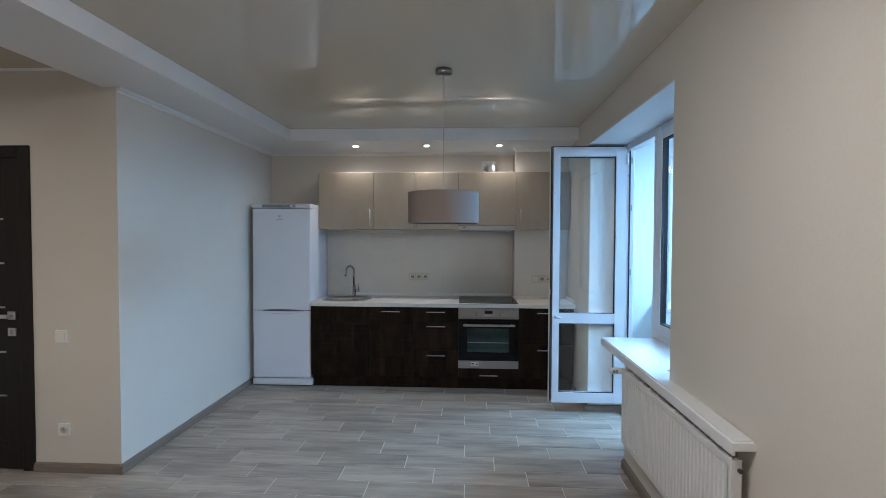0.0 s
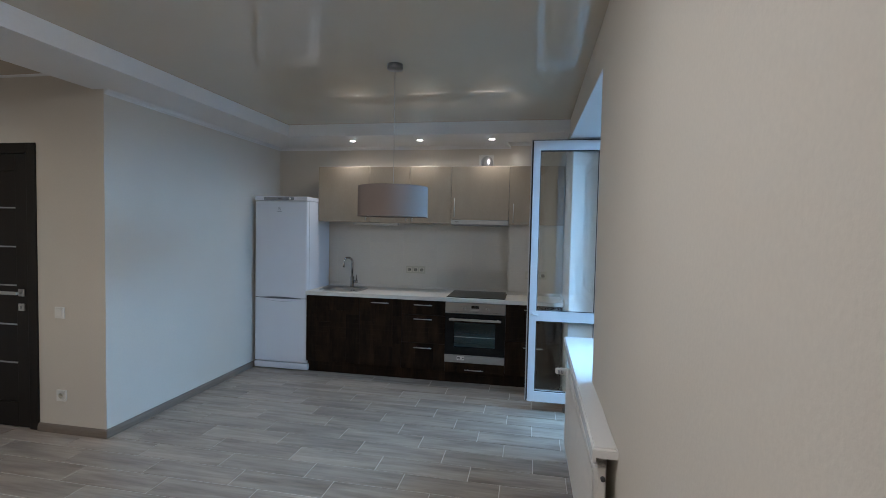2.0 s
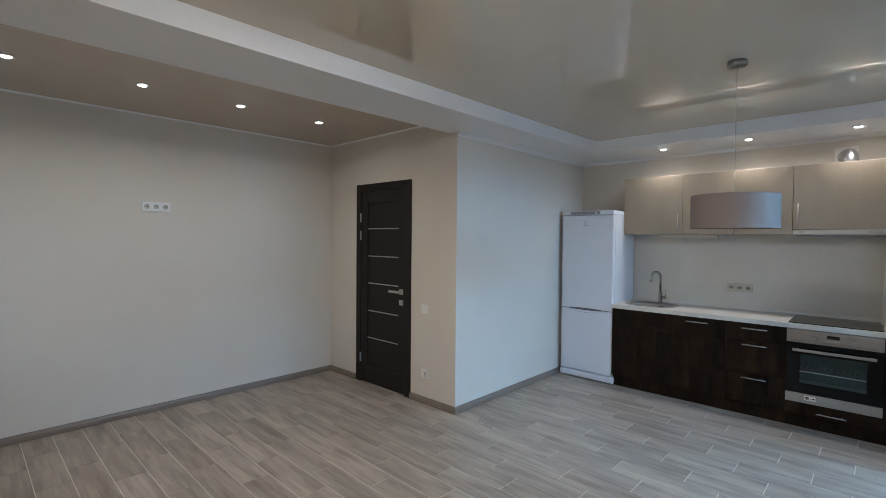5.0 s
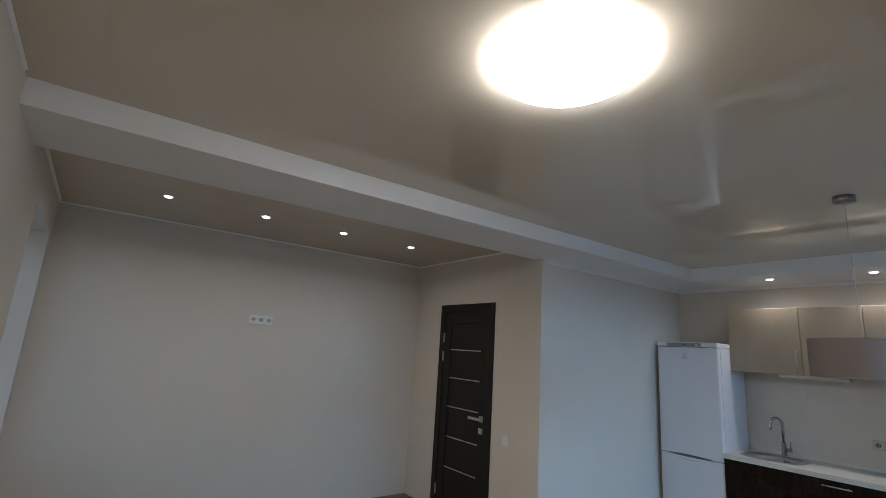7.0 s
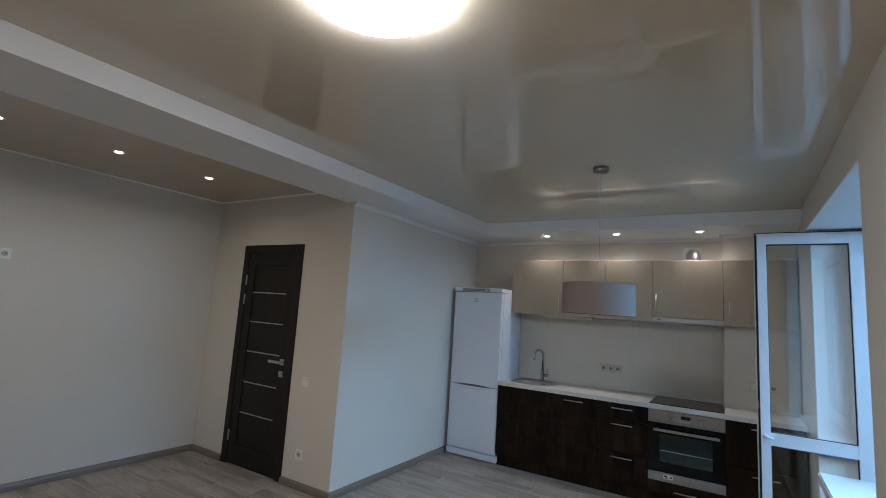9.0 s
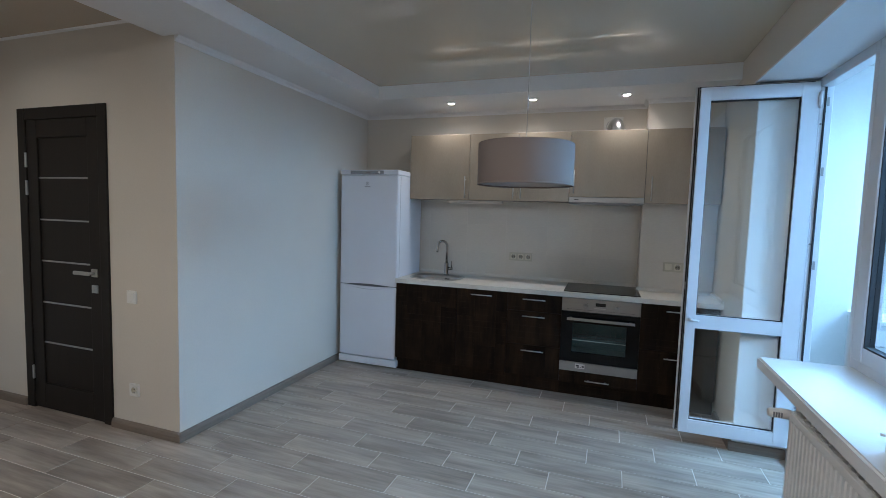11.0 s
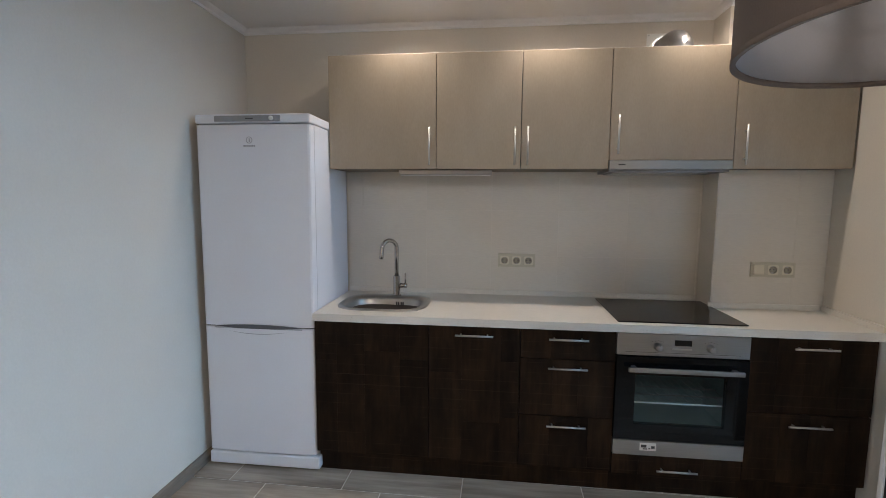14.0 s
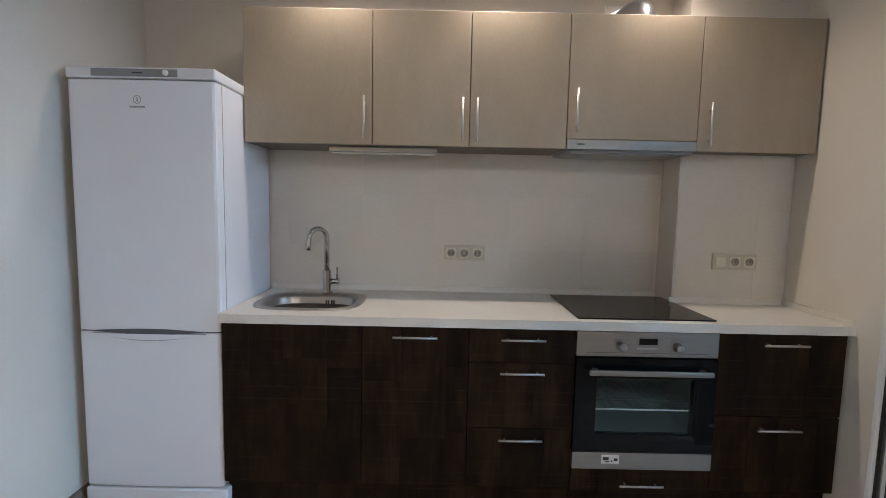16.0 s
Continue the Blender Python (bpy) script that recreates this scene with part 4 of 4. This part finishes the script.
base_unit(-0.075, 0.522, [(0.112, 0.212, "drawer", 0.15)], "dark wenge oven housing with a low drawer", 13, hollow=True)
base_unit(0.522, 1.06, [(0.12, 0.457, "drawer", 0.408), (0.461, 0.82, "drawer", 0.775)], "dark wenge unit with two deep drawers", 17, 0.41)


def worktop():
    t = thing("worktop", (-1.562, 4.61, 0.824), "speckled white laminate worktop with an upstand", "worktop")
    b2 = B()
    x1 = 1.085 - (-1.562) - 0.014
    # cut round the sink: four slabs about its opening
    sx0, sx1, sy0, sy1 = 0.095, 0.515, 0.122, 0.437
    holed_slab(b2, (0, 2.078, 0, 0.624), (sx0, sx1, sy0, sy1), 0, 0.038)
    part("slab", b2, WORKTOP, t)
    b2 = B()
    prism(b2, [(2.078, 0), (x1, 0), (x1 + 0.006, 0.439), (2.078, 0.439)], 0, 0.038)
    part("slab", b2, WORKTOP, t)
    b2 = B()
    extrude_x(b2, [(0.624, 0.038), (0.606, 0.038), (0.609, 0.05), (0.614, 0.064), (0.624, 0.067)], 0.0, 2.078)
    part("upstand", b2, WORKTOP, t)
    b2 = B()
    extrude_x(b2, [(0.439, 0.038), (0.421, 0.038), (0.424, 0.05), (0.429, 0.064), (0.439, 0.067)], 2.062, x1 - 0.015)
    part("upstand", b2, WORKTOP, t)
    b2 = B()
    prism(b2, [(x1 - 0.015, 0.012), (x1 + 0.003, 0.012), (x1 + 0.008, 0.42), (x1 - 0.01, 0.42)], 0.038, 0.066)
    part("upstand", b2, WORKTOP, t)
    part("end_cap", box(B(), x1 - 0.016, x1 + 0.003, 0.002, 0.012, 0.038, 0.068, 0.002), IVORY, t, "yellowed plastic end cap")


worktop()


def super_ellipse(cx, cy, a, c, n, power=3.2):
    pts = []
    for k in range(n):
        th = 2 * math.pi * k / n
        x, y = math.cos(th), math.sin(th)
        pts.append((cx + a * math.copysign(abs(x) ** (2 / power), x), cy + c * math.copysign(abs(y) ** (2 / power), y)))
    return pts


def sink():
    s = thing("sink", (-1.258, 4.91, 0.862), "oval-cornered stainless steel inset sink in the worktop", "sink")
    b2 = B()
    n = 48
    rings = []
    for a, c, z, dy in ((0.246, 0.212, 0.0005, 0), (0.244, 0.21, 0.005, 0), (0.222, 0.188, 0.0055, 0), (0.208, 0.152, 0.004, -0.022), (0.2, 0.145, -0.012, -0.022), (0.18, 0.126, -0.125, -0.022), (0.15, 0.1, -0.15, -0.022), (0.03, 0.03, -0.155, -0.022)):
        rings.append([b2.verts.new((x, y, z)) for x, y in super_ellipse(0, dy, a, c, n, 3.4)])
    for r, q in zip(rings, rings[1:]):
        for k in range(n):
            f = b2.faces.new((r[k], r[(k + 1) % n], q[(k + 1) % n], q[k]))
            f.smooth = True
    b2.faces.new(rings[-1])
    bmesh.ops.recalc_face_normals(b2, faces=b2.faces[:])
    part("bowl", b2, SINK_STEEL, s)
    part("drain", lathe(B(), [(0.0, -0.15), (0.028, -0.15), (0.03, -0.154)], (0, -0.025, 0), 20), CHROME, s, "chrome drain")
    for k in range(4):
        x = 0.035 + k * 0.011 + (0.006 if k > 1 else 0)
        # no hole is cut; a dark bar paints the slot's shade
        part("overflow_slot", box(B(), x, x + 0.006, 0.108, 0.1125, -0.05, -0.02), INK, s, "dark bar for the shade in an overflow slot")


sink()


def tap():
    t = thing("kitchen_tap", (-1.232, 5.085, 0.8675), "satin nickel swan-neck mixer tap at the sink", "tap")
    b2 = B()
    lathe(b2, [(0.0, 0.0), (0.026, 0.0), (0.026, 0.006), (0.021, 0.008), (0.021, 0.115), (0.018, 0.118), (0.0, 0.118)], seg=24)
    part("body", b2, TAP_STEEL, t)
    b2 = B()
    pts = [(0, 0, 0.11), (0, 0, 0.28)]
    for k in range(1, 15):
        a = math.pi * k / 14
        pts.append((-0.036 * (1 - math.cos(a)) * 0.95, -0.036 * (1 - math.cos(a)) * 1.1, 0.28 + 0.05 * math.sin(a)))
    x, y, z = pts[-1]
    pts += [(x - 0.002, y - 0.002, z - 0.03), (x - 0.004, y - 0.004, z - 0.055)]
    tube(b2, pts, 0.0125, 14)
    part("spout", b2, TAP_STEEL, t)
    b2 = B()
    tube(b2, [(0.015, 0, 0.06), (0.062, 0, 0.06)], 0.0145, 16)
    tube(b2, [(0.052, 0, 0.07), (0.052, 0, 0.135)], 0.0045, 10)
    part("lever", b2, TAP_STEEL, t)


tap()


def hob():
    h = thing("hob", (-0.07, 4.65, 0.862), "black ceramic glass hob set in the worktop", "hob")
    part("glass", box(B(), 0.0, 0.585, 0.0, 0.515, 0.0005, 0.0065, 0.002), HOB, h)


hob()


def oven():
    o = thing("oven", (-0.074, FRONT, 0.218), "built-in steel and black glass oven under the hob", "oven")
    w, h = 0.594, 0.598
    b2 = B()
    box(b2, 0.01, w - 0.01, 0.36, 0.37, 0.02, h - 0.01)
    box(b2, 0.01, 0.03, 0.03, 0.36, 0.02, h - 0.01), box(b2, w - 0.03, w - 0.01, 0.03, 0.36, 0.02, h - 0.01)
    box(b2, 0.03, w - 0.03, 0.03, 0.36, 0.02, 0.1), box(b2, 0.03, w - 0.03, 0.03, 0.36, 0.46, h - 0.01)
    part("cavity", b2, OVEN_CAVITY, o)
    panel = part("control_panel", box(B(), 0, w, -0.006, 0.02, 0.492, h, 0.002), STEEL, o, "brushed steel control panel")
    for x in (0.185, 0.42):
        k = part("knob", lathe(B(), [(0.0, -0.006), (0.019, -0.006), (0.019, -0.012), (0.0165, -0.014), (0.016, -0.034), (0.014, -0.036), (0.0, -0.036)], (x, 0, 0.538), 24, "y"), STEEL, panel, "steel knob")
        part("pointer", box(B(), x - 0.001, x + 0.001, -0.0365, -0.0355, 0.545, 0.552), INK, k)
        for a in range(-2, 3):
            part("marking", box(B(), x + a * 0.013 - 0.0015, x + a * 0.013 + 0.0015, -0.0066, -0.005, 0.566 - abs(a) * 0.003, 0.569 - abs(a) * 0.003), INK, panel, "small dark printed mark")
    part("display", box(B(), 0.26, 0.336, -0.0075, -0.005, 0.545, 0.572), DISPLAY, panel, "black clock display")
    part("button_row", box(B(), 0.25, 0.338, -0.0085, -0.005, 0.524, 0.532, 0.001), CHROME, panel, "steel button strip")
    part("engraved_line", box(B(), 0.04, w - 0.04, -0.0066, -0.005, 0.508, 0.5095), INK, panel)
    b2 = B()
    wx0, wx1, wz0, wz1 = 0.09, 0.5, 0.155, 0.4
    holed_slab(b2, (0, w, 0.078, 0.486), (wx0, wx1, wz0, wz1), -0.012, 0.02, True)
    door = part("door", b2, OVEN_GLASS, o, "black glass oven door")
    pane = part("window", box(B(), wx0, wx1, -0.0115, -0.0055, wz0, wz1), OVEN_PANE, door, "smoked glass window")
    pane.visible_shadow = False
    b2 = B()
    box(b2, 0.045, 0.555, -0.058, -0.044, 0.425, 0.447, 0.004)
    box(b2, 0.065, 0.085, -0.045, -0.012, 0.428, 0.444), box(b2, 0.515, 0.535, -0.045, -0.012, 0.428, 0.444)
    part("handle", b2, STEEL, door, "brushed steel bar handle")
    trim = part("lower_trim", box(B(), 0, w, -0.013, 0.02, 0.0, 0.074, 0.002), STEEL, o, "brushed steel lower strip")
    tag_ = part("sticker", box(B(), 0.125, 0.2, -0.0142, -0.0128, 0.026, 0.064), LABEL, trim, "white care sticker")
    b2 = B()
    for a, c, z, s in ((0.131, 0.156, 0.043, 0.012), (0.14, 0.16, 0.034, 0.003), (0.178, 0.194, 0.04, 0.01), (0.166, 0.172, 0.036, 0.005)):
        prism(b2, [(a, -0.0149), (c, -0.0149), (c, -0.0144), (a, -0.0144)], z - 0.002, z + s)
    part("printed_mark", b2, INK, tag_, "dark printed pictogram")
    # one rack in two colours: front bar pale as a glint, wires dimmed
    b2 = B()
    tube(b2, [(0.032, 0.026, 0.25), (w - 0.032, 0.026, 0.25)], 0.0036, 8)
    part("rack", b2, RACK_GLINT, o, "rack bar coloured pale for its glint")
    b2 = B()
    for k in (1, 2):
        tube(b2, [(0.032, 0.026 + k * 0.1, 0.25), (w - 0.032, 0.026 + k * 0.1, 0.25)], 0.004, 8)
    for k in range(14):
        tube(b2, [(0.05 + k * 0.038, 0.036, 0.256), (0.05 + k * 0.038, 0.34, 0.256)], 0.0018, 5)
    part("rack_wires", b2, RECESS_DARK, o, "rack wires coloured darker than the front bar")


oven()


def wall_unit(x0, x1, label, handle_x, hz, hood=False, deep=0.322):
    u = thing("wall_cabinet", (x0, UP_FRONT, 1.598), label, "cabinet", "kitchen wall units")
    w = x1 - x0
    z0 = 0.045 if hood else 0.0
    part("body", box(B(), 0.001, w - 0.001, 0.02, deep, z0 + 0.002, 0.597), LATTE_CORE, u)
    d = part("door", box(B(), 0.0018, w - 0.0018, 0.0, 0.0185, z0, 0.598, 0.0015, 1), LATTE, u)
    # added pale strip paints the bright line of the lit top edge
    part("top_edging", box(B(), 0.003, w - 0.003, 0.0015, 0.017, 0.5984, 0.5998), EDGE_LIT, d, "pale strip painted for the spotlit door top")
    # solid dark strip stands in for the shade behind the door edge
    part("edge_shadow_gap", box(B(), 0.0, w, 0.0187, 0.0198, z0 + 0.004, 0.594), SEAL, u)
    bar_handle(d, handle_x - x0, 0, hz - 1.598, 0.195, True)
    return u


wall_unit(-1.567, -0.978, "latte wall cabinet beside the fridge", -1.013, 1.715)
wall_unit(-0.978, -0.532, "latte wall cabinet with the under-cabinet light", -0.565, 1.715)
wall_unit(-0.532, -0.085, "narrow latte wall cabinet", -0.499, 1.715)
wall_unit(-0.085, 0.515, "latte wall cabinet housing the cooker hood", -0.047, 1.768, True)
wall_unit(0.515, 1.066, "latte wall cabinet in front of the pipe box", 0.562, 1.715, False, 0.138)


def hood():
    h = thing("cooker_hood", (-0.083, UP_FRONT, 1.596), "slim steel telescopic cooker hood under its cabinet", "cooker hood")
    part("front_strip", box(B(), 0, 0.596, -0.006, 0.02, 0.0, 0.044, 0.002), STEEL, h, "brushed steel front strip")
    part("body", box(B(), 0.003, 0.593, 0.021, 0.29, -0.012, 0.044, 0.002), FRIDGE_GREY, h)
    part("filter", box(B(), 0.03, 0.5, 0.03, 0.27, -0.018, -0.0122, 0.002), STEEL, h, "grey metal grease filter")
    part("printed_mark", box(B(), 0.045, 0.08, -0.0066, -0.005, 0.02, 0.026), INK, h, "small dark printed mark")


hood()


def duct():
    d = thing("vent_duct", (0.28, 5.03, 2.196), "smooth aluminium vent elbow above the wall cabinets", "duct")
    b2 = B()
    pts, rad = [], []
    for k in range(31):
        a = math.pi / 2 * k / 30
        pts.append((-0.02 * (1 - math.cos(a)), -0.01 + 0.09 * (1 - math.cos(a)), 0.02 + 0.06 * math.sin(a)))
        rad.append(0.055)
    pts = [(0, -0.01, 0.001)] + pts + [(-0.03, 0.175, 0.08)]
    rad = [0.056] + rad + [0.056]
    tube(b2, pts, rad, 24)
    part("pipe", b2, FOIL, d)
    part("collar", tube(B(), [(-0.03, 0.172, 0.08), (-0.03, BACK - 5.034, 0.08)], 0.0645, 28), ALU, d, "pale collar against the wall")
    plate = part("wall_plate", box(B(), -0.115, 0.045, BACK - 5.034, BACK - 5.03, 0.008, 0.168, 0.0015), WHITE_PLASTIC, d, "white square wall plate")
    for x in (-0.105, 0.035):
        for z in (0.018, 0.158):
            part("screw", tube(B(), [(x, BACK - 5.0345, z), (x, BACK - 5.037, z)], 0.004, 8), CHROME, plate, "steel screw head")


duct()

fix = thing("under_cabinet_light", (-1.2, 5.0, 1.598), "slim unlit strip light under the wall cabinets", "light")
part("housing", box(B(), 0, 0.52, 0, 0.045, -0.024, 0, 0.003), ALU, fix)
part("diffuser", box(B(), 0.01, 0.51, 0.006, 0.039, -0.031, -0.0262, 0.002), WHITE_PLASTIC, fix)


# ---- lamps ----
def pendant():
    p = thing("pendant_lamp", (-0.15, 2.99, 1.612), "unlit drum pendant lamp with a taupe fabric shade", "lamp")
    b2 = B()
    lathe(b2, [(0.0, 0.9658), (0.05, 0.9658), (0.051, 0.938), (0.048, 0.934), (0.0, 0.933)], seg=28)
    part("ceiling_rose", b2, DARK_STEEL, p, "round steel ceiling rose")
    part("cord", tube(B(), [(0, 0, 0.12), (0.0015, 0, 0.4), (-0.001, 0.001, 0.7), (0, 0, 0.936)], 0.0019, 8), CORD, p, "thin pale cord")
    n, r, h = 64, 0.224, 0.192
    b2 = B()
    lathe(b2, [(r, 0.004), (r, h - 0.004), (r - 0.0015, h), (r - 0.003, h - 0.004), (r - 0.003, 0.004), (r - 0.0015, 0.0), (r, 0.004)], seg=n)
    shade = part("shade", b2, SHADE, p, "taupe fabric drum shade")
    part("lining", lathe(B(), [(r - 0.0032, 0.006), (r - 0.0032, h - 0.006), (r - 0.0042, h - 0.006), (r - 0.0042, 0.006), (r - 0.0032, 0.006)], seg=n), SHADE_IN, shade, "white shade lining")
    part("lower_rim", lathe(B(), [(r + 0.001, -0.001), (r + 0.001, 0.006), (r - 0.005, 0.006), (r - 0.005, -0.001), (r + 0.001, -0.001)], seg=n), SHADE, shade, "darker stitched rim")
    b2 = B()
    for k in range(3):
        a = 2 * math.pi * k / 3 + 0.4
        tube(b2, [(0, 0, h - 0.04), ((r - 0.004) * math.cos(a), (r - 0.004) * math.sin(a), h - 0.012)], 0.0022, 6)
    part("spider", b2, STEEL, p, "wire shade carrier")
    part("lamp_holder", lathe(B(), [(0.0, 0.2), (0.018, 0.2), (0.02, 0.16), (0.016, 0.13), (0.0, 0.13)], seg=20), WHITE_PLASTIC, p, "white lamp holder")
    part("bulb", lathe(B(), [(0.013, 0.152), (0.018, 0.14), (0.028, 0.122), (0.031, 0.104), (0.026, 0.085), (0.014, 0.074), (0.0, 0.072)], seg=24), WHITE_PLASTIC, p, "white frosted bulb")


pendant()


def round_light():
    l = thing("ceiling_light", (-0.362, 0.922, CEIL), "large round lit ceiling lamp", "ceiling light")
    part("base_ring", lathe(B(), [(0.0, -0.001), (0.247, -0.001), (0.251, -0.004), (0.251, -0.012), (0.24, -0.014)], seg=56), WHITE_PLASTIC, l)
    part("diffuser", lathe(B(), [(0.252, -0.004), (0.254, -0.012), (0.247, -0.028), (0.215, -0.048), (0.15, -0.064), (0.08, -0.07), (0.0, -0.072)], seg=56), LED, l, "glowing opal dome")


round_light()


def spot(x, y, z, group, energy, label):
    s = thing("spotlight", (x, y, z), label, "spotlight", group)
    part("ring", lathe(B(), [(0.03, 0.0), (0.043, 0.0), (0.043, -0.004), (0.038, -0.007), (0.032, -0.006), (0.03, 0.0)], seg=28), CHROME, s, "nickel trim ring")
    part("diffuser", lathe(B(), [(0.0255, -0.0015), (0.024, -0.006), (0.018, -0.0095), (0.009, -0.0112), (0.0, -0.0118)], seg=24), SPOT_LED, s, "glowing domed lens")
    lamp("spotlight_beam", "SPOT", energy, (1.0, 0.93, 0.84), pose(x, y, z - 0.02), cone=166, radius=0.025)


for x in (-1.147, -0.413, 0.332):
    spot(x, 4.83, SOFFIT - 0.0005, "kitchen spotlights", 10.0, "lit recessed spotlight above the wall cabinets")
for y in (0.095, 0.785, 1.464, 2.173):
    spot(-3.263, y, CEIL + 0.0025, "hall spotlights", 6.0, "lit recessed spotlight in the lower ceiling")


# ---- splashback tiles ----
splash = tagged(part("splashback", box(B(), -1.562, 0.518, BACK - 0.006, BACK, 0.86, 1.61), SPLASH_GROUT), "cream tiled splashback behind the worktop", "splashback", kind="structure")
splash2 = tagged(part("splashback", box(B(), 0.52, right_face(5) - 0.002, 5.044, 5.05, 0.86, 1.61), SPLASH_GROUT), "cream tiled splashback on the pipe box", "splashback", kind="structure")
splash3 = tagged(part("splashback", box(B(), 0.512, 0.518, 5.044, BACK - 0.012, 0.86, 1.61), SPLASH), "cream tiled side of the pipe box", "splashback", kind="structure")


def splash_tiles(parent, x_start, x0, x1, y):
    zs = [0.86, 1.1, 1.372, 1.61]
    x = x_start
    while x < x1:
        a, c = max(x, x0), min(x + 0.394, x1)
        if c - a > 0.03:
            for z0, z1 in zip(zs, zs[1:]):
                b2 = B()
                box(b2, a + 0.0007, c - 0.0007, y - 0.0015, y + 0.001, z0 + 0.0005, z1 - 0.0005)
                part("tile", b2, SPLASH, parent)
        x += 0.394


splash_tiles(splash, -1.468 - 0.394, -1.56, 0.512, BACK - 0.006)
splash_tiles(splash2, 0.518, 0.518, right_face(5) - 0.002, 5.044)

# ---- floor tiles ----
floor = structure("floor", box(B(), LEFT - 0.1, 1.36, NEAR - 0.2, BACK + 0.1, -0.12, -0.0025), GROUT, "wood-look porcelain plank floor with pale joints", "floor")
PL, PW, GAP = 0.594, 0.181, 0.005
shared = {}


def plank(l):
    key = round(l, 3)
    if key not in shared:
        b2 = B()
        box(b2, -l / 2, l / 2, -(PW - GAP) / 2, (PW - GAP) / 2, -0.009, 0.0, 0.0012, 1)
        me = bpy.data.meshes.new("plank")
        b2.to_mesh(me)
        b2.free()
        me.materials.append(TILE)
        shared[key] = me
    return shared[key]


ROW0, SKEW = 4.508, radians(-0.65)
for r in range(-4, 29):
    yc = ROW0 - (r - 0.5) * PW
    if not NEAR - 0.1 < yc < BACK + 0.05:
        continue
    xs = -1.79 + 0.198 * ((r - 1) % 3)
    lo = KITCHEN_LEFT - 0.04 if yc > DOOR_WALL + 0.12 else LEFT - 0.05
    hi = 1.357 if 3.14 < yc < OPEN_Y1 else right_face(yc) + 0.02
    k0 = math.floor((lo - xs) / PL)
    x = xs + k0 * PL
    while x < hi:
        a, c = max(x, lo), min(x + PL, hi)
        if c - a > 0.02:
            ob = new("plank", plank(c - a - GAP))
            xm = (a + c) / 2
            ob.location = (xm, yc + math.tan(SKEW) * (xm + 1.0), 0)
            ob.rotation_euler[2] = SKEW
            ob.parent = floor
        x += PL
